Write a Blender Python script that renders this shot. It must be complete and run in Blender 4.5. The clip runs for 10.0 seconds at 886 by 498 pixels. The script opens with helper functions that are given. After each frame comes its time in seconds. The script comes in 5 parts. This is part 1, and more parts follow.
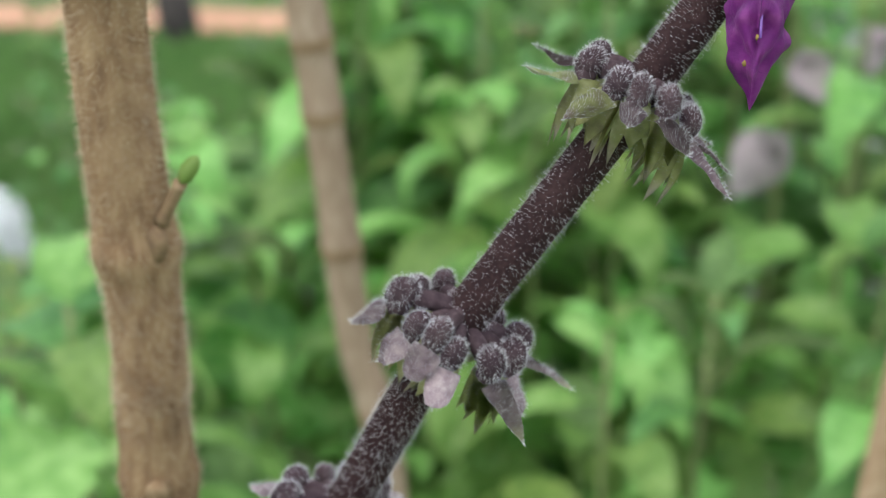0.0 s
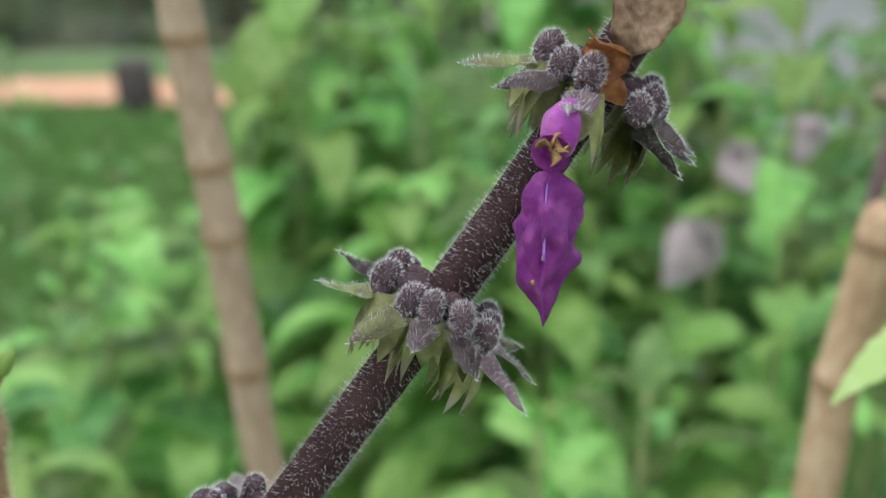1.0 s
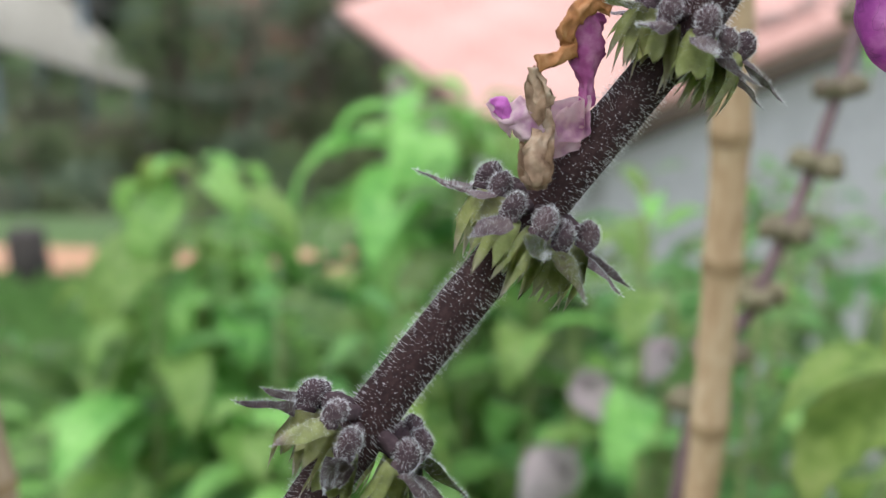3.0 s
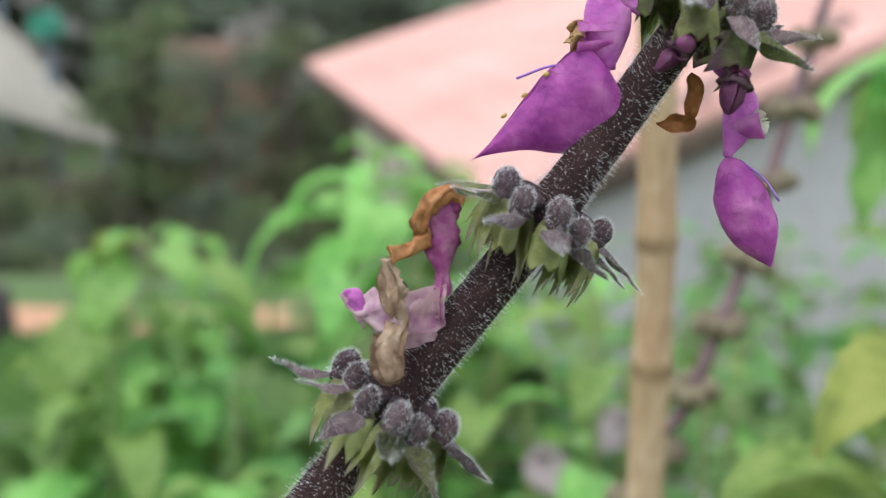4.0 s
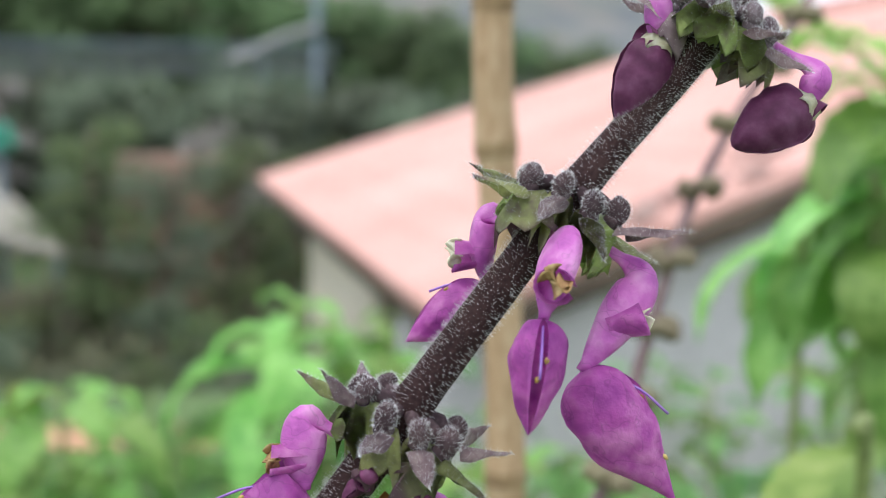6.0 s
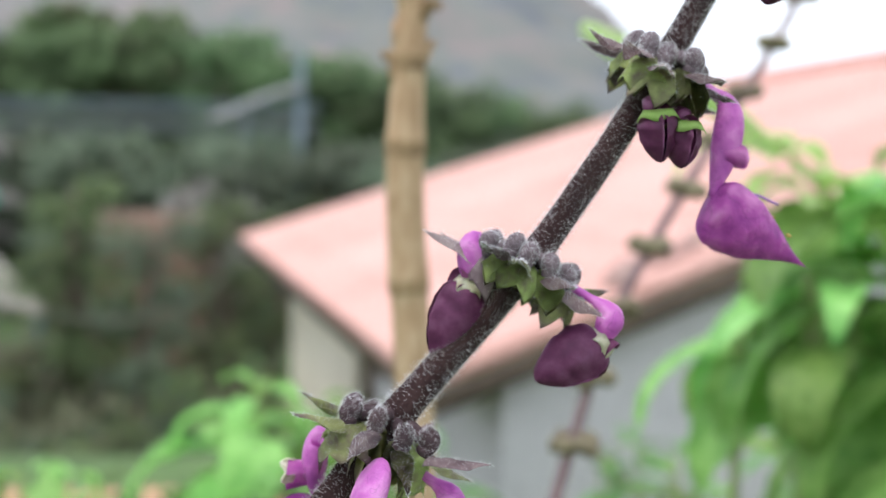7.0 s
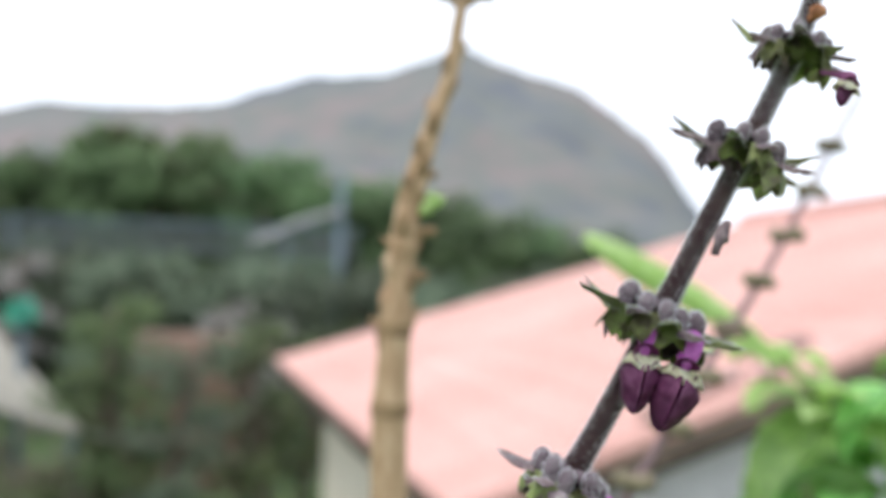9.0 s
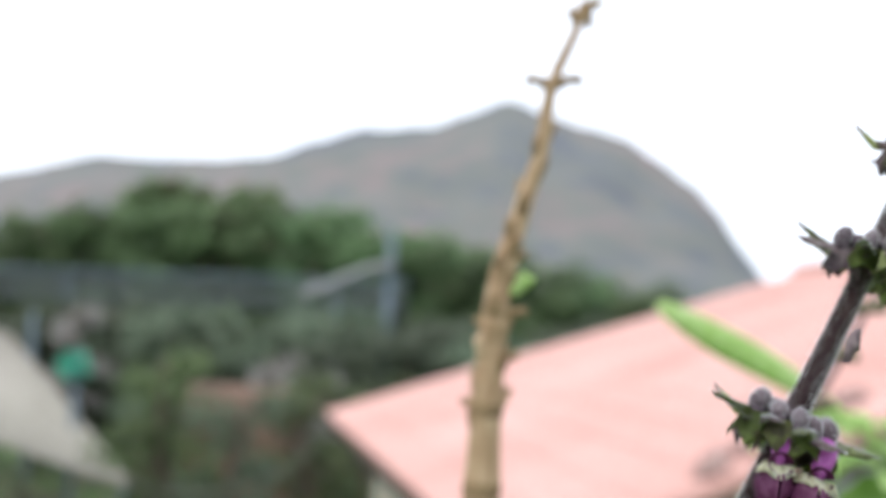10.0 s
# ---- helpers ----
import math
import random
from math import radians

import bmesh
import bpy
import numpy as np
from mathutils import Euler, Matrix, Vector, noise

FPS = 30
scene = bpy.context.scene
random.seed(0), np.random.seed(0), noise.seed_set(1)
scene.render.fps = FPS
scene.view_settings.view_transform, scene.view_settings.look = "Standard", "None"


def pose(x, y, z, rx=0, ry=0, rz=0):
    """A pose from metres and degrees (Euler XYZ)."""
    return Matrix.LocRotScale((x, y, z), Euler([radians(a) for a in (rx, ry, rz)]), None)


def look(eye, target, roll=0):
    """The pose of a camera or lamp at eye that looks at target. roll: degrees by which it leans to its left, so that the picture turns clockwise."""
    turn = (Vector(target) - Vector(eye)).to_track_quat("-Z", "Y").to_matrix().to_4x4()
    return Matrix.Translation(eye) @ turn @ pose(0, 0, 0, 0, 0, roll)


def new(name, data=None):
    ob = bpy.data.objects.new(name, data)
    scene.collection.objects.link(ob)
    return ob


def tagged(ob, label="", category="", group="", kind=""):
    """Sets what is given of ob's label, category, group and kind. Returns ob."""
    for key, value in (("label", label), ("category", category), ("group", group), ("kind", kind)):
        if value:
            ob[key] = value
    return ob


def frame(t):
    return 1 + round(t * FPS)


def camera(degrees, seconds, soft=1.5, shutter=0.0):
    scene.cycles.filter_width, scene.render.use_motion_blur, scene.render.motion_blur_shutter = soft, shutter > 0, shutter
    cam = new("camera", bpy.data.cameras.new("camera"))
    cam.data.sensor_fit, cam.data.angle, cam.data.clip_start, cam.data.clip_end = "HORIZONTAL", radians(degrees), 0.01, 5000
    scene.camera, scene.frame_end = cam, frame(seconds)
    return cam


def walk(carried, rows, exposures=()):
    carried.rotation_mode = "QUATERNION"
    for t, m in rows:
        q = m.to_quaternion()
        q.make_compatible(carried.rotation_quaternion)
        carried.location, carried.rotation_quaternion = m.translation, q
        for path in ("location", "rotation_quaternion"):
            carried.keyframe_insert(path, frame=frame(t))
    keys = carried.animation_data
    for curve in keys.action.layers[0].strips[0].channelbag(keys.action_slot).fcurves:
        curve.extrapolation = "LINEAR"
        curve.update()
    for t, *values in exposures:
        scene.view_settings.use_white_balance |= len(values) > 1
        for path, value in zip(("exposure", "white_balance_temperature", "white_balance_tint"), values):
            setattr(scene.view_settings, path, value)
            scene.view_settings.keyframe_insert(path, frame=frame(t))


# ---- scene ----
# ---- camera ----
cam = camera(39.2, 10.0, 1.0)
cam.data.dof.use_dof = True
cam.data.dof.focus_distance = 0.103
cam.data.dof.aperture_fstop = 28.0
ROWS = [
    (0, -0.00180, -0.00595, 1.30255, 63.914, 0.580, 4.141),
    (0.5, 0.00587, -0.00135, 1.30760, 65.582, 0.537, 3.363),
    (1, 0.01241, 0.00205, 1.31319, 66.943, 0.480, 2.414),
    (1.5, 0.02288, 0.00490, 1.32190, 68.029, 0.692, 1.297),
    (2, 0.02901, 0.01375, 1.33272, 70.107, 0.743, -0.732),
    (2.5, 0.03315, 0.01505, 1.34012, 72.414, -0.059, -1.390),
    (4, 0.04641, 0.02000, 1.35581, 76.553, -0.184, -3.344),
    (4.5, 0.05101, 0.02115, 1.36129, 77.843, -0.165, -4.261),
    (5, 0.05411, 0.02230, 1.36743, 79.004, -0.445, -4.625),
    (5.5, 0.06062, 0.02195, 1.37356, 80.373, -0.726, -4.984),
    (7, 0.07945, 0.00905, 1.39779, 84.441, -1.092, -6.195),
    (7.5, 0.08767, 0.00475, 1.40562, 85.789, -1.487, -6.102),
    (8, 0.09027, -0.00115, 1.41348, 87.154, -1.985, -5.850),
    (8.5, 0.09095, -0.00305, 1.42159, 88.584, -2.186, -5.290),
    (9, 0.08865, -0.00520, 1.42766, 90.140, -2.290, -4.421),
    (9.5, 0.08317, -0.00580, 1.43151, 91.539, -2.695, -3.344),
    (10, 0.07926, -0.00735, 1.43333, 92.446, -2.199, -2.165),
]
EXPOSURES = [(0.0, 0.5), (4.5, 0.53), (5.5, 0.58), (7.5, 0.64), (10.0, 0.52)]
walk(cam, [(t, pose(x, y, z, rx, ry, rz)) for t, x, y, z, rx, ry, rz in ROWS], EXPOSURES)

# ---- light: an overcast sky ----
world = bpy.data.worlds.new("overcast_sky")
scene.world = world
world.use_nodes = True
wn, wl = world.node_tree.nodes, world.node_tree.links
wn.clear()
sky = wn.new("ShaderNodeTexSky")
sky.sky_type = "NISHITA"
sky.sun_disc = False
sky.sun_elevation = radians(65)
sky.sun_rotation = radians(-121)
cloud = wn.new("ShaderNodeMix")
cloud.data_type = "RGBA"
cloud.inputs[0].default_value = 0.93
cloud.inputs[7].default_value = (10.2, 10.9, 12.3, 1)
wbg = wn.new("ShaderNodeBackground")
wbg.inputs[1].default_value = 0.1
wout = wn.new("ShaderNodeOutputWorld")
wl.new(sky.outputs[0], cloud.inputs[6])
wl.new(cloud.outputs[2], wbg.inputs[0])
wl.new(wbg.outputs[0], wout.inputs[0])
sun_data = bpy.data.lights.new("sun", "SUN")
sun_data.energy, sun_data.angle, sun_data.color = 1.2, radians(30), (1.0, 0.96, 0.9)
sun = new("sun", sun_data)
sun.matrix_world = look((-5, -2, 14), (0, 1, 0))


# ---- materials ----
def surface(name, base, dark, light, grain=300.0, broad=30.0, rough=0.7, bump=0.0, metal=0.0, through_light=0.0, vary=0.0, sheen=0.0, stretch=(1, 1, 1), spec=0.35, veins=0.0, tip=None):
    """A surface with fine grain and broad blotches between three colours; through_light: share that shines through a thin sheet."""
    mat = bpy.data.materials.new(name)
    mat.use_nodes = True
    n, l = mat.node_tree.nodes, mat.node_tree.links
    bsdf, out = n["Principled BSDF"], n["Material Output"]
    bsdf.inputs["Roughness"].default_value = rough
    bsdf.inputs["Metallic"].default_value = metal
    bsdf.inputs["Sheen Weight"].default_value = sheen
    bsdf.inputs["Specular IOR Level"].default_value = spec
    coord = n.new("ShaderNodeTexCoord")
    info = n.new("ShaderNodeObjectInfo")
    shift = n.new("ShaderNodeVectorMath")
    shift.operation = "MULTIPLY_ADD"
    shift.inputs[1].default_value = stretch
    spread = n.new("ShaderNodeVectorMath")
    spread.operation = "SCALE"
    spread.inputs[0].default_value = (1.7, 2.3, 3.1)
    l.new(info.outputs["Random"], spread.inputs["Scale"])
    l.new(coord.outputs["Object"], shift.inputs[0])
    l.new(spread.outputs[0], shift.inputs[2])
    noises = []
    for scale, detail in ((grain, 5.0), (broad, 3.0)):
        tex = n.new("ShaderNodeTexNoise")
        tex.inputs["Scale"].default_value = scale
        tex.inputs["Detail"].default_value = detail
        l.new(shift.outputs[0], tex.inputs["Vector"])
        noises.append(tex)
    ramp = n.new("ShaderNodeValToRGB")
    ramp.color_ramp.elements[0].position, ramp.color_ramp.elements[0].color = 0.32, (*dark, 1)
    ramp.color_ramp.elements[1].position, ramp.color_ramp.elements[1].color = 0.68, (*light, 1)
    mid = ramp.color_ramp.elements.new(0.5)
    mid.color = (*base, 1)
    mix = n.new("ShaderNodeMath")
    mix.operation = "MULTIPLY_ADD"
    mix.inputs[1].default_value = 0.55
    half = n.new("ShaderNodeMath")
    half.operation = "MULTIPLY"
    half.inputs[1].default_value = 0.45
    l.new(noises[1].outputs["Fac"], half.inputs[0])
    l.new(noises[0].outputs["Fac"], mix.inputs[0])
    l.new(half.outputs[0], mix.inputs[2])
    l.new(mix.outputs[0], ramp.inputs[0])
    colour = ramp.outputs[0]
    if vary:
        hsv = n.new("ShaderNodeHueSaturation")
        for key, lo, hi in (("Hue", 0.5 - 0.026 * vary, 0.5 + 0.032 * vary), ("Value", 1 - 0.4 * vary, 1 + 0.4 * vary)):
            span = n.new("ShaderNodeMapRange")
            span.inputs[3].default_value, span.inputs[4].default_value = lo, hi
            l.new(info.outputs["Random"], span.inputs[0])
            l.new(span.outputs[0], hsv.inputs[key])
        l.new(colour, hsv.inputs["Color"])
        colour = hsv.outputs[0]
    if veins:
        net = n.new("ShaderNodeTexNoise")
        net.inputs["Scale"].default_value = veins
        net.inputs["Detail"].default_value = 2.0
        net.inputs["Distortion"].default_value = 0.6
        l.new(shift.outputs[0], net.inputs["Vector"])
        off = n.new("ShaderNodeMath")
        off.operation = "SUBTRACT"
        off.inputs[1].default_value = 0.5
        flat_ = n.new("ShaderNodeMath")
        flat_.operation = "ABSOLUTE"
        thin = n.new("ShaderNodeMapRange")
        thin.inputs[2].default_value = 0.014
        thin.inputs[3].default_value, thin.inputs[4].default_value = 0.8, 1.0
        shade_ = n.new("ShaderNodeMix")
        shade_.data_type, shade_.blend_type = "RGBA", "MULTIPLY"
        shade_.inputs[0].default_value = 1.0
        l.new(net.outputs["Fac"], off.inputs[0])
        l.new(off.outputs[0], flat_.inputs[0])
        l.new(flat_.outputs[0], thin.inputs[0])
        l.new(colour, shade_.inputs[6])
        l.new(thin.outputs[0], shade_.inputs[7])
        colour = shade_.outputs[2]
    if tip:
        # another pigment towards the free end of a bract or tooth: (root, near, far, colour)
        root, near_, far_, tint = tip
        reach_ = n.new("ShaderNodeVectorMath")
        reach_.operation = "DISTANCE"
        reach_.inputs[1].default_value = root
        l.new(coord.outputs["Object"], reach_.inputs[0])
        rag = n.new("ShaderNodeMath")
        rag.operation = "MULTIPLY_ADD"
        rag.inputs[1].default_value = (far_ - near_) * 1.6
        l.new(noises[1].outputs["Fac"], rag.inputs[0])
        l.new(reach_.outputs["Value"], rag.inputs[2])
        share = n.new("ShaderNodeMapRange")
        share.inputs[1].default_value, share.inputs[2].default_value = near_ + (far_ - near_) * 0.8, far_ + (far_ - near_) * 0.8
        l.new(rag.outputs[0], share.inputs[0])
        dye = n.new("ShaderNodeMix")
        dye.data_type = "RGBA"
        dye.inputs[7].default_value = (*tint, 1)
        l.new(share.outputs[0], dye.inputs[0])
        l.new(colour, dye.inputs[6])
        colour = dye.outputs[2]
    l.new(colour, bsdf.inputs["Base Color"])
    if bump:
        b = n.new("ShaderNodeBump")
        b.inputs["Strength"].default_value = 0.6
        b.inputs["Distance"].default_value = bump
        l.new(noises[0].outputs["Fac"], b.inputs["Height"])
        l.new(b.outputs[0], bsdf.inputs["Normal"])
    if through_light:
        trans = n.new("ShaderNodeBsdfTranslucent")
        blend = n.new("ShaderNodeMixShader")
        blend.inputs[0].default_value = through_light
        l.new(colour, trans.inputs[0])
        l.new(bsdf.outputs[0], blend.inputs[1])
        l.new(trans.outputs[0], blend.inputs[2])
        l.new(blend.outputs[0], out.inputs[0])
    return mat


STEM = surface("purple_brown_stem", (0.033, 0.018, 0.018), (0.018, 0.01, 0.011), (0.06, 0.034, 0.033), 2600, 260, 0.85, 0.00012, spec=0.12)
CALYX = surface("dark_purple_calyx", (0.062, 0.041, 0.046), (0.034, 0.022, 0.026), (0.11, 0.078, 0.084), 2400, 400, 0.85, 0.00012, vary=0.3, spec=0.15)
LIP = surface("mauve_grey_bract", (0.42, 0.335, 0.35), (0.23, 0.165, 0.185), (0.6, 0.52, 0.5), 1500, 420, 0.6, 0.0001, through_light=0.35, vary=0.5, tip=((0, -0.0003, 0.004), 0.0026, 0.004, (0.7, 0.68, 0.44)))
DUSKLIP = surface("dusky_mauve_bract", (0.22, 0.16, 0.17), (0.12, 0.078, 0.088), (0.35, 0.29, 0.27), 1200, 260, 0.65, 0.0001, through_light=0.25, vary=0.5)
GREENLIP = surface("green_purple_bract", (0.26, 0.28, 0.12), (0.15, 0.1, 0.1), (0.42, 0.45, 0.19), 900, 240, 0.6, 0.0001, through_light=0.35, vary=0.4, tip=((0, -0.0003, 0.004), 0.0028, 0.0046, (0.2, 0.12, 0.14)))
DEEPGREEN = surface("dull_green_purple_lobe", (0.31, 0.375, 0.135), (0.17, 0.12, 0.11), (0.44, 0.53, 0.19), 800, 260, 0.6, 0.0001, through_light=0.38, vary=0.4)
SILVER = surface("silvery_purple_calyx", (0.13, 0.1, 0.112), (0.07, 0.05, 0.058), (0.21, 0.175, 0.185), 2400, 400, 0.85, 0.00012, vary=0.3, spec=0.15)
TOOTH = surface("yellow_green_teeth", (0.44, 0.46, 0.2), (0.26, 0.26, 0.13), (0.62, 0.63, 0.36), 900, 380, 0.55, 0.00008, through_light=0.5, vary=0.4, tip=((0, -0.0005, 0.003), 0.003, 0.0046, (0.5, 0.45, 0.36)))
PETAL = surface("magenta_petal", (0.64, 0.165, 0.57), (0.41, 0.07, 0.4), (0.84, 0.4, 0.74), 520, 130, 0.38, 0.0008, through_light=0.36, sheen=0.15, veins=330.0, spec=0.5)
DEEPPETAL = surface("deep_violet_petal", (0.4, 0.06, 0.4), (0.24, 0.028, 0.27), (0.6, 0.17, 0.54), 520, 130, 0.38, 0.0008, through_light=0.32, sheen=0.15, veins=330.0, spec=0.5)
PALEPETAL = surface("withered_plum_tube", (0.36, 0.08, 0.24), (0.2, 0.035, 0.13), (0.56, 0.26, 0.4), 900, 260, 0.55, 0.0002, through_light=0.35)
BUD = surface("dark_plum_bud", (0.2, 0.052, 0.135), (0.1, 0.026, 0.07), (0.33, 0.13, 0.25), 600, 160, 0.42, 0.0002, through_light=0.15)
CREAM = surface("cream_frill", (0.78, 0.76, 0.6), (0.6, 0.55, 0.36), (0.88, 0.87, 0.78), 1500, 500, 0.6, 0.0001, through_light=0.3)
WITHERED = surface("withered_frill", (0.42, 0.26, 0.11), (0.22, 0.1, 0.05), (0.6, 0.47, 0.25), 1500, 500, 0.7, 0.00015, through_light=0.25)
DRYLEAF = surface("dry_tan_petal", (0.44, 0.31, 0.21), (0.15, 0.085, 0.05), (0.66, 0.54, 0.41), 900, 330, 0.8, 0.0006, through_light=0.3)
RUST = surface("rust_brown_petal", (0.4, 0.17, 0.06), (0.2, 0.08, 0.04), (0.56, 0.3, 0.14), 1100, 300, 0.65, 0.0002, through_light=0.2)
FADED = surface("faded_pink_petal", (0.72, 0.53, 0.57), (0.46, 0.2, 0.38), (0.82, 0.7, 0.69), 800, 260, 0.6, 0.0003, through_light=0.4)
ANTHER = surface("brown_yellow_anther", (0.4, 0.28, 0.07), (0.25, 0.16, 0.05), (0.55, 0.42, 0.15), 2000, 600, 0.7)
FILAMENT = surface("violet_filament", (0.26, 0.12, 0.45), (0.18, 0.08, 0.33), (0.36, 0.2, 0.55), 900, 300, 0.45)
HAIR = surface("white_hair", (0.93, 0.93, 0.94), (0.88, 0.88, 0.9), (0.96, 0.96, 0.97), 900, 200, 0.2, through_light=0.5, spec=0.7)
hair_shader = HAIR.node_tree.nodes["Principled BSDF"]
hair_shader.inputs["Transmission Weight"].default_value = 0.15
hair_shader.inputs["IOR"].default_value = 1.4
TANHAIR = surface("tan_fuzz", (0.74, 0.63, 0.45), (0.6, 0.48, 0.32), (0.84, 0.76, 0.6), 900, 200, 0.4, through_light=0.4)
BROWNCANE = surface("fuzzy_brown_cane", (0.265, 0.165, 0.09), (0.125, 0.074, 0.045), (0.42, 0.29, 0.16), 700, 42, 0.9, 0.0003, stretch=(1, 1, 0.35), spec=0.15)
PALECANE = surface("pale_brown_cane", (0.42, 0.283, 0.168), (0.28, 0.172, 0.095), (0.54, 0.405, 0.27), 500, 70, 0.8, 0.0003, stretch=(1, 1, 0.35))
MIDCANE = surface("pinkish_brown_cane", (0.335, 0.24, 0.16), (0.21, 0.14, 0.092), (0.45, 0.345, 0.245), 500, 60, 0.8, 0.0003, stretch=(1, 1, 0.35))
NODE = surface("brown_node", (0.26, 0.17, 0.09), (0.16, 0.1, 0.06), (0.36, 0.26, 0.15), 700, 150, 0.85, 0.0003)
LEAF = surface("green_leaf", (0.145, 0.265, 0.078), (0.05, 0.115, 0.036), (0.285, 0.44, 0.15), 160, 28, 0.45, 0.0009, through_light=0.4, vary=1.1, spec=0.28)
BRIGHTLEAF = surface("bright_green_leaf", (0.255, 0.46, 0.118), (0.105, 0.25, 0.054), (0.45, 0.68, 0.23), 160, 28, 0.42, 0.0009, through_light=0.42, vary=0.8, spec=0.32)
YELLOWLEAF = surface("yellow_green_leaf", (0.26, 0.38, 0.095), (0.13, 0.23, 0.05), (0.41, 0.5, 0.17), 120, 30, 0.5, 0.0006, through_light=0.4, vary=0.3)
SUNLEAF = surface("yellowed_leaf", (0.29, 0.34, 0.075), (0.14, 0.2, 0.045), (0.45, 0.46, 0.14), 120, 30, 0.5, 0.0006, through_light=0.4)
YOUNG = surface("pale_young_leaf", (0.5, 0.68, 0.25), (0.36, 0.55, 0.15), (0.64, 0.77, 0.4), 200, 40, 0.5, 0.0004, through_light=0.45)
LILAC = surface("faded_lilac_leaf", (0.5, 0.4, 0.43), (0.38, 0.29, 0.32), (0.6, 0.51, 0.52), 200, 40, 0.7, 0.0004, through_light=0.25, vary=0.1)
SHOOT = surface("green_shoot_stem", (0.2, 0.25, 0.09), (0.13, 0.16, 0.06), (0.3, 0.33, 0.14), 400, 60, 0.6, 0.0003)
SPIKE2 = surface("far_spike_stem", (0.17, 0.11, 0.115), (0.1, 0.065, 0.07), (0.26, 0.18, 0.18), 900, 160, 0.7, 0.0003)
SPIKEHEAD = surface("far_spike_calyx", (0.18, 0.15, 0.095), (0.11, 0.08, 0.06), (0.27, 0.24, 0.14), 900, 200, 0.7, 0.0003, vary=0.4)
SOIL = surface("garden_soil_and_grass", (0.085, 0.145, 0.045), (0.05, 0.085, 0.03), (0.13, 0.21, 0.065), 40, 1.6, 0.95, 0.01)
GRASS = surface("grass_blades", (0.16, 0.31, 0.085), (0.09, 0.2, 0.05), (0.25, 0.42, 0.13), 30, 2.0, 0.6, through_light=0.35)
CLAY = surface("orange_clay", (0.5, 0.28, 0.17), (0.4, 0.21, 0.12), (0.6, 0.37, 0.24), 60, 4, 0.95, 0.006)
EARTH = surface("brown_bank_earth", (0.14, 0.085, 0.06), (0.085, 0.055, 0.042), (0.2, 0.13, 0.095), 12, 1.2, 0.95, 0.01)
BARK = surface("tree_bark", (0.13, 0.1, 0.075), (0.07, 0.055, 0.04), (0.21, 0.17, 0.13), 30, 4, 0.95, 0.01, stretch=(1, 1, 0.3))
DARKWOOD = surface("dark_post_wood", (0.05, 0.043, 0.038), (0.03, 0.026, 0.024), (0.085, 0.07, 0.06), 60, 9, 0.9, 0.003, stretch=(1, 1, 0.2))
FOREST = surface("dark_forest_leaves", (0.105, 0.135, 0.085), (0.046, 0.064, 0.044), (0.18, 0.215, 0.14), 3, 0.5, 0.7, through_light=0.25, vary=0.9)
HILLWOOD = surface("green_hill_leaves", (0.115, 0.175, 0.075), (0.055, 0.086, 0.042), (0.185, 0.265, 0.115), 3, 0.3, 0.7, through_light=0.3, vary=0.8)
BUSHGREEN = surface("mid_green_bush_leaves", (0.125, 0.17, 0.07), (0.055, 0.08, 0.036), (0.205, 0.26, 0.11), 3, 0.5, 0.7, through_light=0.3, vary=0.9)
TWIGS = surface("pale_grey_bare_twigs", (0.25, 0.235, 0.215), (0.15, 0.14, 0.125), (0.34, 0.32, 0.3), 6, 1.0, 0.9)
NETTING = surface("blue_grey_netting", (0.22, 0.245, 0.245), (0.16, 0.18, 0.18), (0.29, 0.315, 0.315), 5, 0.6, 0.8, through_light=0.4)
DRYBRUSH = surface("dry_undergrowth", (0.165, 0.16, 0.1), (0.08, 0.08, 0.05), (0.26, 0.25, 0.16), 3, 0.6, 0.85, through_light=0.2, vary=0.8)
TILE = surface("pink_clay_tile", (0.6, 0.345, 0.3), (0.5, 0.26, 0.22), (0.68, 0.43, 0.385), 25, 0.7, 0.85, 0.003, vary=0.1)
MORTAR = surface("weathered_tile_and_mortar", (0.36, 0.24, 0.21), (0.22, 0.16, 0.145), (0.46, 0.34, 0.3), 25, 2.0, 0.9, 0.003)
PLASTER = surface("cream_plaster", (0.66, 0.6, 0.47), (0.54, 0.47, 0.36), (0.74, 0.69, 0.57), 25, 1.4, 0.9, 0.003)
CEMENT = surface("grey_cement_render", (0.54, 0.525, 0.515), (0.4, 0.385, 0.38), (0.64, 0.62, 0.61), 18, 0.9, 0.9, 0.004)
SHADEWOOD = surface("dark_brown_timber", (0.1, 0.075, 0.055), (0.06, 0.045, 0.035), (0.15, 0.11, 0.08), 30, 3, 0.8, 0.002)
SHEET = surface("weathered_grey_sheet", (0.34, 0.32, 0.27), (0.26, 0.24, 0.2), (0.44, 0.41, 0.36), 14, 0.8, 0.7, 0.002)
STEEL = surface("blue_grey_painted_steel", (0.13, 0.175, 0.2), (0.09, 0.125, 0.145), (0.19, 0.235, 0.265), 12, 1, 0.6, metal=0.1)
WHITEMETAL = surface("white_lamp_arm", (0.3, 0.3, 0.3), (0.24, 0.24, 0.24), (0.37, 0.37, 0.37), 12, 1, 0.5)
WHITEPOT = surface("white_plastic", (0.9, 0.9, 0.91), (0.86, 0.86, 0.87), (0.93, 0.93, 0.94), 60, 9, 0.4, through_light=0.3)
TURQUOISE = surface("turquoise_tarpaulin", (0.06, 0.42, 0.27), (0.04, 0.3, 0.2), (0.1, 0.52, 0.36), 9, 1, 0.5)
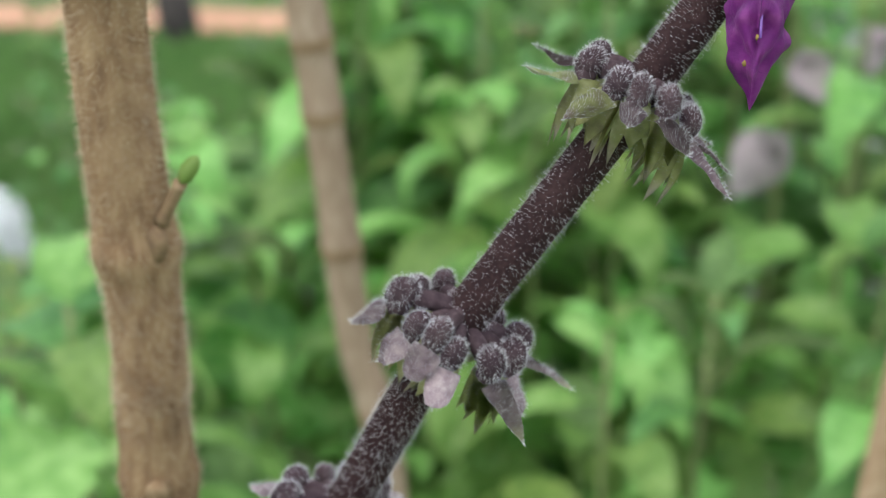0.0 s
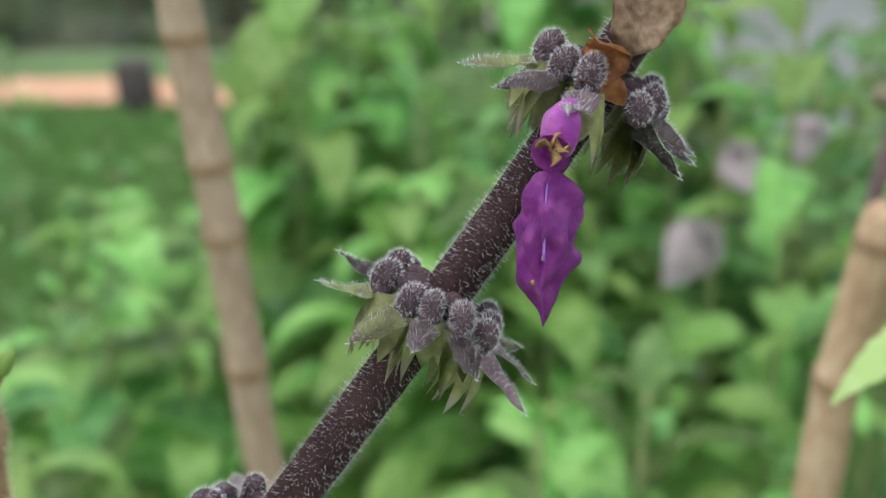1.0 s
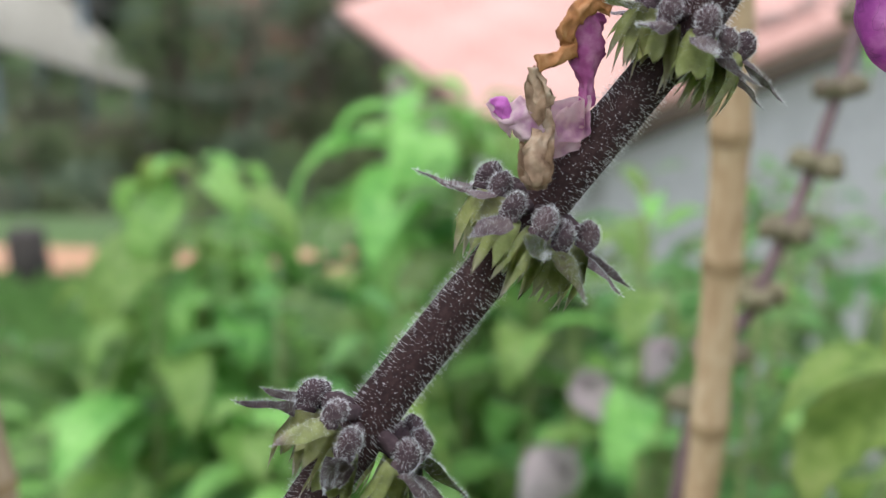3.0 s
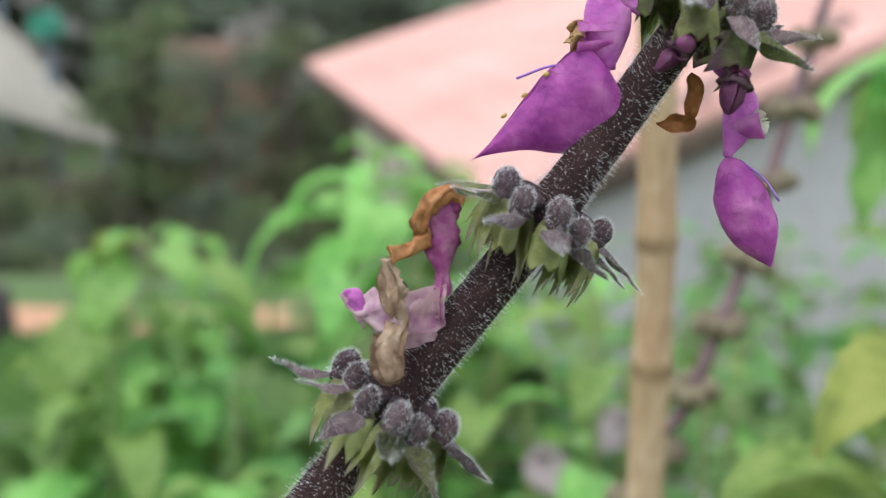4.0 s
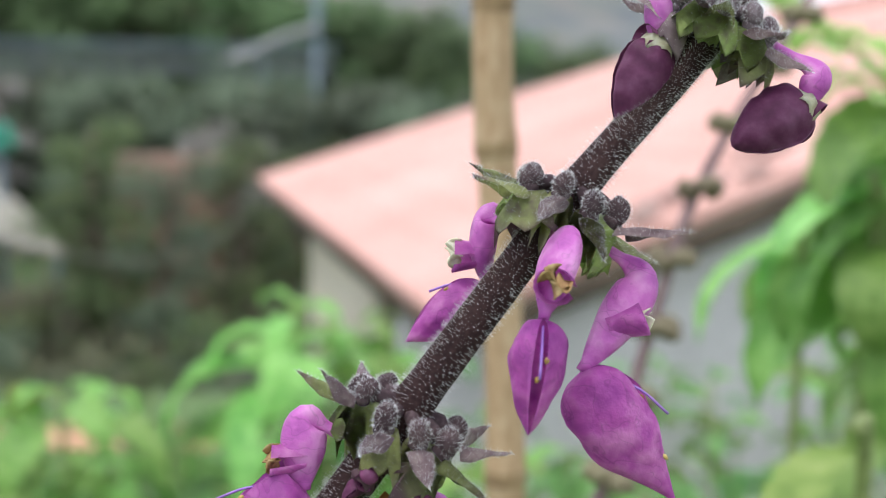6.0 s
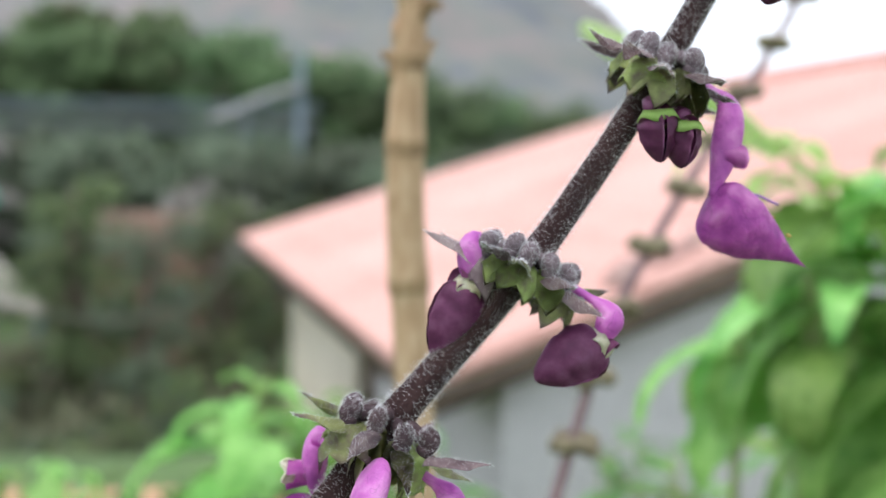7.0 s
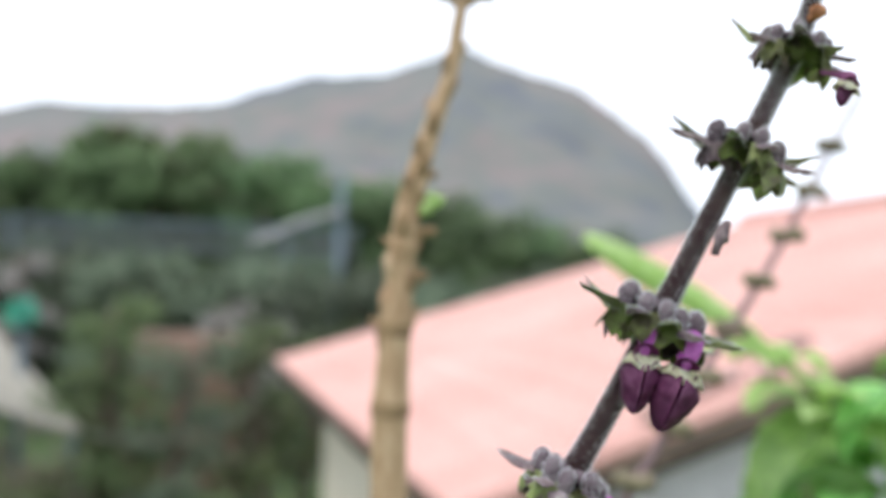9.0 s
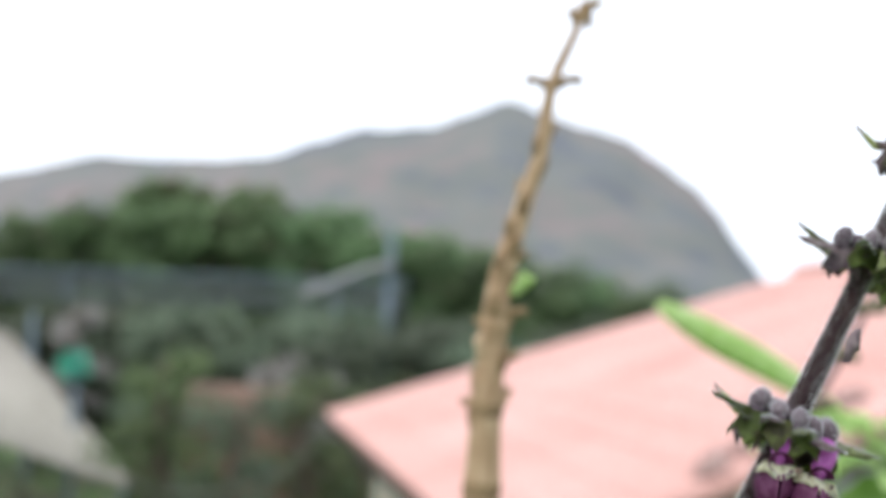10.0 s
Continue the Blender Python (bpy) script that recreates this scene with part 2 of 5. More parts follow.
# distance haze is mixed into the scrub colours, bluest in the dark tone
ROCK = surface("haze_tinted_mountain_scrub", (0.148, 0.158, 0.142), (0.09, 0.1, 0.135), (0.225, 0.17, 0.168), 0.03, 0.005, 1.0)
CABLE = surface("grey_cable", (0.1, 0.11, 0.075), (0.07, 0.075, 0.05), (0.14, 0.15, 0.11), 20, 2, 0.7)


# ---- mesh helpers ----
def to_mesh(bm, mat, smooth=True, name="mesh"):
    me = bpy.data.meshes.new(name)
    bmesh.ops.recalc_face_normals(bm, faces=bm.faces)
    bm.to_mesh(me)
    bm.free()
    me.materials.append(mat)
    if smooth:
        me.polygons.foreach_set("use_smooth", [True] * len(me.polygons))
    return me


def part(name, bm, mat, parent, label="", smooth=True, kind=""):
    me = bm if isinstance(bm, bpy.types.Mesh) else to_mesh(bm, mat, smooth, name)
    ob = new(name, me)
    ob.parent = parent
    return tagged(ob, label, "", "", kind)


def thing(name, bm, mat, label, category, group="", kind="", smooth=True):
    me = to_mesh(bm, mat, smooth, name) if bm is not None else None
    return tagged(new(name, me), label, category, group, kind)


def V(*a):
    return Vector(a if len(a) == 3 else a[0])


def frames_along(pts):
    """Unit tangents and one pair of turning-free side vectors for each point of a path."""
    tans = []
    for i in range(len(pts)):
        a, b = pts[max(i - 1, 0)], pts[min(i + 1, len(pts) - 1)]
        tans.append((b - a).normalized())
    side = tans[0].cross(Vector((0, -1, 0.2))).normalized()
    out = []
    for t in tans:
        side = (side - t * side.dot(t)).normalized()
        out.append((t, side, t.cross(side)))
    return out


def spline(pts, steps):
    """Catmull-Rom points through pts, steps to a span."""
    pts = [V(p) for p in pts]
    ext = [pts[0] * 2 - pts[1], *pts, pts[-1] * 2 - pts[-2]]
    out = []
    for i in range(1, len(ext) - 2):
        a, b, c, d = ext[i - 1:i + 3]
        for k in range(steps):
            t = k / steps
            out.append(0.5 * (2 * b + (c - a) * t + (2 * a - 5 * b + 4 * c - d) * t * t + (3 * b - a - 3 * c + d) * t ** 3))
    return out + [pts[-1]]


def tube(bm, pts, radius, segs=10, cap=True, flat=1.0):
    """A tube round the path; radius: one number, or one for each point."""
    rings = []
    for i, (p, (t, s, n)) in enumerate(zip(pts, frames_along(pts))):
        r = radius[i] if isinstance(radius, (list, tuple)) else radius
        rings.append([bm.verts.new(p + (s * math.cos(a) + n * math.sin(a) * flat) * r) for a in (2 * math.pi * k / segs for k in range(segs))])
    for a, b in zip(rings, rings[1:]):
        for k in range(segs):
            bm.faces.new((a[k], a[(k + 1) % segs], b[(k + 1) % segs], b[k]))
    if cap:
        bm.faces.new(rings[0][::-1])
        bm.faces.new(rings[-1])
    return bm


def box(bm, centre, size, m=None):
    made = bmesh.ops.create_cube(bm, size=1.0)["verts"]
    for v in made:
        v.co = Vector((v.co.x * size[0], v.co.y * size[1], v.co.z * size[2]))
        if m is not None:
            v.co = m @ v.co
        v.co += V(centre)
    return made


def ellipsoid(bm, centre, axes, rough=0.0, sub=2, seed=0.0):
    """axes: three vectors."""
    made = bmesh.ops.create_icosphere(bm, subdivisions=sub, radius=1.0)["verts"]
    for v in made:
        c = v.co.copy()
        k = 1 + rough * noise.noise(c * 2.3 + Vector((seed, seed * 1.7, 0)))
        v.co = V(centre) + (axes[0] * c.x + axes[1] * c.y + axes[2] * c.z) * k
    return made


def blade(bm, outline, length, width, curl=0.0, cup=0.0, nx=4, ny=8, wave=0.0, teeth=0, seed=0.0, twist=0.0):
    """A leaf or petal along +Y from the origin, face up (+Z). outline(s): half width from 0 to 1; curl: droop in radians along it; cup: rise of the edges."""
    rows_ = []
    y = z = 0.0
    for j in range(ny + 1):
        s = j / ny
        ang = -curl * s
        if j:
            y += math.cos(ang) * length / ny
            z += math.sin(ang) * length / ny
        half = outline(s) * width
        if teeth and 0 < j < ny:
            half *= 1 + 0.07 * (1 if j % 2 else -1)
        row = []
        for i in range(-nx, nx + 1):
            u = i / nx
            lift = cup * half * u * u + wave * half * math.sin(7 * s + seed + 2.4 * u) * abs(u)
            tx, tz = half * u, lift
            ca, sa = math.cos(twist * s), math.sin(twist * s)
            tx, tz = tx * ca - tz * sa, tx * sa + tz * ca
            row.append(bm.verts.new((tx, y - tz * math.sin(ang), z + tz * math.cos(ang))))
        rows_.append(row)
    for a, b in zip(rows_, rows_[1:]):
        for i in range(2 * nx):
            bm.faces.new((a[i], a[i + 1], b[i + 1], b[i]))
    return rows_


def ovate(s):
    return max(0.02, math.sin(math.pi * min(1, s ** 0.72 * 1.0)) ** 0.85)


def basis(origin, x, y, z):
    m = Matrix((x, y, z)).transposed().to_4x4()
    m.translation = origin
    return m


def hair_mesh(name, spots, length, thick, bead, mat, rng, lean=0.35, beaded=0.5):
    """Fine glassy hairs, some with a bright bead at the tip, joined into one mesh. spots: (place, outward)."""
    verts, faces = [], []
    for p, n in spots:
        ln = length * rng.uniform(0.4, 1.25)
        d = (n + Vector((rng.gauss(0, lean), rng.gauss(0, lean), rng.gauss(0, lean)))).normalized()
        s = d.orthogonal().normalized()
        q = d.cross(s)
        o = len(verts)
        tip = p + d * ln
        for c, w in ((p - n * thick, thick), (tip, thick * 0.45)):
            for k in range(3):
                a = 2.1 * k
                verts.append(c + (s * math.cos(a) + q * math.sin(a)) * w)
        faces += [(o + k, o + (k + 1) % 3, o + 3 + (k + 1) % 3, o + 3 + k) for k in range(3)]
        if bead and rng.random() < beaded:
            b = bead * rng.uniform(0.6, 1.3)
            o = len(verts)
            verts += [tip + s * b, tip + q * b, tip - s * b, tip - q * b, tip + d * b, tip - d * b]
            faces += [(o + k, o + (k + 1) % 4, o + 4) for k in range(4)] + [(o + (k + 1) % 4, o + k, o + 5) for k in range(4)]
    me = bpy.data.meshes.new(name)
    me.from_pydata([tuple(v) for v in verts], [], faces)
    me.materials.append(mat)
    return me


# ---- ground: a garden terrace that falls away to the house and the wood ----
def smooth(a, b, x):
    t = min(1, max(0, (x - a) / (b - a)))
    return t * t * (3 - 2 * t)


def ground_z(x, y):
    drop = max(smooth(5.6, 9.5, y), smooth(0.35, 1.1, x) * smooth(2.0, 3.2, y))
    z = -0.02 * y * (1 - drop) - 2.75 * drop
    if y > 20:
        z += 2.0 * smooth(24, 60, y)
    return z + 0.03 * noise.noise((x * 0.9, y * 0.9, 0)) + 0.25 * drop * noise.noise((x * 0.2, y * 0.2, 3))


def grid_axis(near, far, step, growth):
    out, v, d = [near], near, step
    while v < far:
        v += d
        d *= growth
        out.append(min(v, far))
    return out


bm = bmesh.new()
gx = [-x for x in grid_axis(0.1, 2500, 0.12, 1.13)[::-1]] + grid_axis(0.0, 2500, 0.12, 1.13)
gy = [-y for y in grid_axis(0.1, 2500, 0.3, 1.3)[::-1]] + grid_axis(0.0, 3500, 0.12, 1.075)
rows_ = [[bm.verts.new((x, y, ground_z(x, y))) for x in gx] for y in gy]
for a, b in zip(rows_, rows_[1:]):
    for i in range(len(gx) - 1):
        bm.faces.new((a[i], a[i + 1], b[i + 1], b[i]))
thing("ground", bm, SOIL, "green garden ground of soil and low weeds", "ground", kind="structure")

bm = bmesh.new()
strip = []
for i in range(41):
    x = -7.0 + i * 0.19
    w = 0.05 * noise.noise((x * 2, 0, 9))
    strip.append([bm.verts.new((x, y + w, ground_z(x, y) + 0.02 + 0.012 * noise.noise((x * 5, y * 5, 0)))) for y in (4.7, 4.82, 4.95, 5.07)])
for a, b in zip(strip, strip[1:]):
    for k in range(3):
        bm.faces.new((a[k], b[k], b[k + 1], a[k + 1]))
thing("path", bm, CLAY, "bare orange clay garden path beyond the grass", "path", kind="structure")


def grass_field():
    rng = random.Random(4)
    verts, faces = [], []
    for _ in range(36000):
        x, y = rng.uniform(-3.6, 1.0), rng.uniform(0.7, 4.6)
        ragged = 0.35 * noise.noise((x * 1.3, y * 1.3, 2))
        if min((x + 3.6) / 0.7, (1.0 - x) / 0.7, (y - 0.7) / 0.8) + ragged < rng.random():
            continue
        h, a = rng.uniform(0.04, 0.11), rng.uniform(0, 6.28)
        p = Vector((x, y, ground_z(x, y) - 0.005))
        s = Vector((math.cos(a), math.sin(a), 0)) * rng.uniform(0.004, 0.01)
        lean = Vector((rng.gauss(0, 0.4), rng.gauss(0, 0.4), 0)) * h
        o = len(verts)
        verts += [p - s, p + s, p + lean * 0.4 + Vector((0, 0, h * 0.6)) + s * 0.6, p + lean + Vector((0, 0, h))]
        faces += [(o, o + 1, o + 2), (o, o + 2, o + 3)]
    me = bpy.data.meshes.new("grass")
    me.from_pydata([tuple(v) for v in verts], [], faces)
    me.materials.append(GRASS)
    return tagged(new("grass", me), "short green grass and weeds on the terrace", "grass", kind="stuff")


grass_field()


# ---- the house with its pink tiled roof ----
EAVE_FAR, EAVE_NEAR = V(-0.726, 15.979, -0.036), V(0.736, 6.796, 0.008)
ALONG = (EAVE_NEAR - EAVE_FAR).normalized()
ACROSS = Vector((-ALONG.y, ALONG.x, 0))
EAVE_LONG, HALF, RISE = (EAVE_NEAR - EAVE_FAR).length, 6.4, 2.02
CLIMB = 0.4
UP = Vector((0, 0, 1))


def build_house():
    house = thing("house", None, None, "single-storey house with pink clay roof, cream side wall and grey gable", "house")
    house.location = EAVE_FAR + ALONG * EAVE_LONG / 2 + ACROSS * HALF + Vector((0, 0, -2.8 - EAVE_FAR.z))
    bpy.context.view_layer.update()
    inv = house.matrix_world.inverted()

    def place(bm):
        bm.transform(inv)
        return bm

    def sink(p):
        """The old ridge climbs towards its near end."""
        q = p - EAVE_FAR
        f = max(0.0, 1 - abs(q.dot(ACROSS) - HALF) / HALF) * max(0.0, q.dot(ALONG) / EAVE_LONG)
        return p + UP * (CLIMB * f)

    def pt(along, across, z):
        return sink(EAVE_FAR + ALONG * along + ACROSS * across + UP * z)

    def slab(corners, thick):
        b = bmesh.new()
        lo = [b.verts.new(c) for c in corners]
        hi = [b.verts.new(c + thick) for c in corners]
        b.faces.new(lo[::-1]), b.faces.new(hi)
        for k in range(4):
            b.faces.new((lo[k], lo[(k + 1) % 4], hi[(k + 1) % 4], hi[k]))
        return b

    slope = math.atan2(RISE, HALF)
    down = UP * -0.09

    def sheet(eave):
        """One slope of the roof, from its eave to the ridge."""
        b = bmesh.new()
        n = 12
        top = [[b.verts.new(pt(EAVE_LONG * i / n, eave + (HALF - eave) * j / n, RISE * j / n)) for j in range(n + 1)] for i in range(n + 1)]
        low = [[b.verts.new(v.co + down) for v in row] for row in top]
        for g in (top, low):
            for i in range(n):
                for j in range(n):
                    b.faces.new((g[i][j], g[i + 1][j], g[i + 1][j + 1], g[i][j + 1]))
        for i in range(n):
            for p, q, r, s in ((top[i][0], top[i + 1][0], low[i + 1][0], low[i][0]), (top[0][i], top[0][i + 1], low[0][i + 1], low[0][i]), (top[n][i], top[n][i + 1], low[n][i + 1], low[n][i])):
                b.faces.new((p, q, r, s))
        return b

    roof = part("roof", place(sheet(0.0)), TILE, house, "pink clay tile roof")
    part("roof", place(sheet(2 * HALF)), TILE, house, "pink clay tile roof")
    # barrel tiles: cover rows from eave to ridge, joined as one sheet of real humps
    b = bmesh.new()
    cols, courses = int(EAVE_LONG / 0.23), 15
    run = math.hypot(HALF, RISE)
    sdir = (ACROSS * HALF + UP * RISE).normalized()
    nrm = (UP * HALF - ACROSS * RISE).normalized()
    rng = random.Random(11)
    for c in range(cols):
        a0 = (c + 0.5) * EAVE_LONG / cols
        for k in range(courses):
            s0, s1 = k * run / courses - 0.03, (k + 1) * run / courses + 0.02
            j = rng.uniform(-0.008, 0.008)
            rings = []
            for s, lift, wide in ((s0, 0.014, 0.105), (s1, 0.006, 0.095)):
                o = EAVE_FAR + ALONG * (a0 + j) + sdir * s + nrm * lift
                rings.append([b.verts.new(sink(o + ALONG * (math.cos(t) * wide) + nrm * (math.sin(t) * 0.035))) for t in (0, 0.8, 1.57, 2.34, 3.14)])
            for q in range(4):
                b.faces.new((rings[0][q], rings[0][q + 1], rings[1][q + 1], rings[1][q]))
    part("tile_rest", place(b), TILE, roof, "rows of curved clay tiles", kind="stuff")
    for k in range(22):
        b = bmesh.new()
        tube(b, [pt(k * EAVE_LONG / 22, HALF, RISE + 0.03), pt((k + 1.04) * EAVE_LONG / 22, HALF, RISE + 0.03)], [0.12, 0.14], 8)
        part("ridge_tile", place(b), TILE, roof, "round clay ridge tile")
    # slipped and broken tiles near the gable, grey with old mortar
    for k in range(14):
        if k in (3, 6, 11):
            continue
        along = EAVE_LONG - (0.1 + 0.16 * (k % 3)) - (0.35 if k > 9 else 0.0)
        across = HALF * (0.19 + 0.012 * k if k < 10 else 0.33 + 0.012 * (k - 10)) + rng.uniform(-0.03, 0.03)
        w, d = rng.uniform(0.05, 0.1), rng.uniform(0.05, 0.12)
        z = lambda a: RISE * a / HALF + 0.05
        b = slab([pt(along - w, across - d, z(across - d)), pt(along + w, across - d * 0.6, z(across)), pt(along + w * 0.7, across + d, z(across + d)), pt(along - w * 1.1, across + d * 0.8, z(across + d))], UP * 0.03)
        part("broken_tile", place(b), MORTAR, roof, "weathered broken tile", smooth=False)
    # fascia boards
    b = slab([pt(0.02, 0.03, -0.1), pt(EAVE_LONG - 0.02, 0.03, -0.1), pt(EAVE_LONG - 0.02, 0.06, -0.1), pt(0.02, 0.06, -0.1)], UP * -0.12)
    part("fascia", place(b), SHADEWOOD, house, "dark eave board")
    # side wall with a dark brown panel in its near half
    w0, w1, inn = 0.7, EAVE_LONG - 0.45, 0.55
    low = -2.9
    top = -0.1 + inn * RISE / HALF
    for a0, a1, z0, z1 in ((w0, 4.6, low, top), (4.6, 5.6, -0.55, top), (5.6, w1, low, top)):
        render_ = (PLASTER, "cream plastered side wall") if a0 < 5 else (CEMENT, "bare grey cement side wall")
        part("wall", place(slab([pt(a0, inn, z0), pt(a1, inn, z0), pt(a1, inn + 0.18, z0), pt(a0, inn + 0.18, z0)], UP * (z1 - z0))), render_[0], house, render_[1], smooth=False)
    part("door", place(slab([pt(4.6, inn + 0.08, low), pt(5.6, inn + 0.08, low), pt(5.6, inn + 0.13, low), pt(4.6, inn + 0.13, low)], UP * (-0.55 - low))), SHADEWOOD, house, "dark brown panel in the side wall", smooth=False)
    part("wall", place(slab([pt(w0, 2 * HALF - inn, low), pt(w1, 2 * HALF - inn, low), pt(w1, 2 * HALF - inn - 0.18, low), pt(w0, 2 * HALF - inn - 0.18, low)], UP * (top - low))), PLASTER, house, smooth=False)
    for al, mat, label in ((w0 - 0.19, PLASTER, "cream gable wall"), (w1 + 0.004, CEMENT, "grey cement gable wall")):
        b = bmesh.new()
        prof = [(inn, low), (2 * HALF - inn, low), (2 * HALF - inn, top), (HALF, RISE - 0.1), (inn, top)]
        lo = [b.verts.new(pt(al, a, z)) for a, z in prof]
        hi = [b.verts.new(pt(al + 0.18, a, z)) for a, z in prof]
        b.faces.new(lo[::-1]), b.faces.new(hi)
        for k in range(5):
            b.faces.new((lo[k], lo[(k + 1) % 5], hi[(k + 1) % 5], hi[k]))
        part("gable", place(b), mat, house, label, smooth=False)
    # barge boards under the near verge
    b = slab([pt(EAVE_LONG - 0.03, 0.05, -0.1), pt(EAVE_LONG - 0.03, HALF, RISE - 0.1), pt(EAVE_LONG, HALF, RISE - 0.1), pt(EAVE_LONG, 0.05, -0.1)], UP * -0.14)
    part("barge_board", place(b), SHADEWOOD, house, "dark verge board")


build_house()


# ---- lean-to shed, lamp post, fence and tarpaulin on the far side of the dip ----
def build_shed():
    tip = V(-3.56, 18.48, -1.49)
    shed = thing("shed", None, None, "open shed with weathered grey corrugated roof on a steel post", "shed")
    shed.location = (tip.x - 1.2, tip.y + 1, -2.8)
    bpy.context.view_layer.update()
    inv = shed.matrix_world.inverted()
    b = bmesh.new()
    e0, e1 = Vector((-2.6, 0.2, 0.75)), Vector((-2.4, 1.4, 2.15))
    n = 60
    lo = []
    for i in range(n + 1):
        s = i / n
        lift = 0.025 * math.sin(s * n * 1.6)
        lo.append([b.verts.new(tip + e0 * s + e1 * q + Vector((0, 0, lift + z))) for q, z in ((0, 0), (1, 0), (1, -0.012), (0, -0.012))])
    for p, q in zip(lo, lo[1:]):
        for k in range(4):
            b.faces.new((p[k], q[k], q[(k + 1) % 4], p[(k + 1) % 4]))
    b.transform(inv)
    part("roof", b, SHEET, shed, "grey corrugated roof sheet")
    for dx, dy, top in ((-0.25, 0.12, -1.4), (-2.5, 0.5, -1.2), (-2.3, 2.2, 1.0)):
        b = bmesh.new()
        p = tip + Vector((dx, dy, 0))
        tube(b, [Vector((p.x, p.y, -3.0)), Vector((p.x, p.y, top + 0.02))], 0.05, 10)
        b.transform(inv)
        part("post", b, STEEL, shed, "blue-grey steel post")


build_shed()


def build_lamp_post():
    lamp = thing("street_lamp", None, None, "blue-grey street lamp post with a pale side arm", "street lamp")
    lamp.location = (-0.17, 28.8, -2.6)
    b = bmesh.new()
    tube(b, [Vector((0, 0, 0)), Vector((0.05, 0, 2.6)), Vector((0.1, 0, 5.75))], [0.11, 0.1, 0.09], 12)
    part("pole", b, STEEL, lamp)
    b = bmesh.new()
    tube(b, spline([(0.12, -0.1, 4.85), (-0.5, -0.15, 4.68), (-1.2, -0.2, 4.4)], 6), 0.09, 10)
    part("arm", b, WHITEMETAL, lamp, "pale lamp arm")
    b = bmesh.new()
    ellipsoid(b, (-1.55, -0.22, 4.22), (Vector((0.5, 0, 0.18)), Vector((0, 0.17, 0)), Vector((-0.03, 0, 0.1))))
    part("head", b, WHITEMETAL, lamp, "pale lamp head")


build_lamp_post()


def build_fence():
    fence = thing("fence", None, None, "blue-grey pipe fence with netting below the wooded hill", "fence")
    fence.location = (-6, 31, -1.2)
    b = bmesh.new()
    tube(b, [Vector((-9, 0, 3.05)), Vector((6.4, 0, 3.07))], 0.045, 8)
    part("rail", b, STEEL, fence)
    for k in range(3):
        b = bmesh.new()
        tube(b, [Vector((-8.6 + 6.6 * k, 0, -0.8)), Vector((-8.6 + 6.6 * k, 0, 3.06))], 0.03, 8)
        part("post", b, STEEL, fence)
    b = bmesh.new()
    for k in range(9):
        z = 2.3 + 0.09 * k
        box(b, (-1.3, 0.02, z), (15.3, 0.006, 0.03))
    for k in range(150):
        box(b, (-8.9 + 0.102 * k, 0.026, 2.66), (0.026, 0.006, 0.76))
    part("netting", b, NETTING, fence, "sagging blue-grey shade netting", smooth=False)


build_fence()

b = bmesh.new()
rows_ = []
for i in range(9):
    rows_.append([b.verts.new((0.46 * (i / 8 - 0.5) + 0.04 * math.sin(j * 2 + i), 0.12 * math.sin(i * 1.3 + j), 0.46 * (j / 8) ** 0.8 * (0.7 + 0.3 * math.sin(math.pi * i / 8)))) for j in range(9)])
for p, q in zip(rows_, rows_[1:]):
    for k in range(8):
        b.faces.new((p[k], q[k], q[k + 1], p[k + 1]))
tarp = thing("tarpaulin", b, TURQUOISE, "crumpled turquoise tarpaulin hung beside the shed", "tarpaulin")
tarp.location = (-4.72, 19.0, 0.05)
solid = tarp.modifiers.new("thick", "SOLIDIFY")
solid.thickness = 0.01
b = bmesh.new()
tube(b, [Vector((0, 0, 0)), Vector((0.02, 0, 3.4))], 0.05, 8)
stake = thing("stake", b, STEEL, "thin grey steel stake that holds the tarpaulin", "stake")
stake.location = (-4.72, 19.02, -2.9)
b = bmesh.new()
tube(b, spline([(-0.62, 15.9, -0.1), (-1.1, 15.6, -0.67), (-1.6, 15.5, -0.93), (-2.2, 15.6, -1.07), (-3.1, 16.6, -1.15), (-3.7, 18.5, -1.4)], 6), 0.03, 6)
thing("cable", b, CABLE, "slack grey cable from the house eave to the shed", "cable")


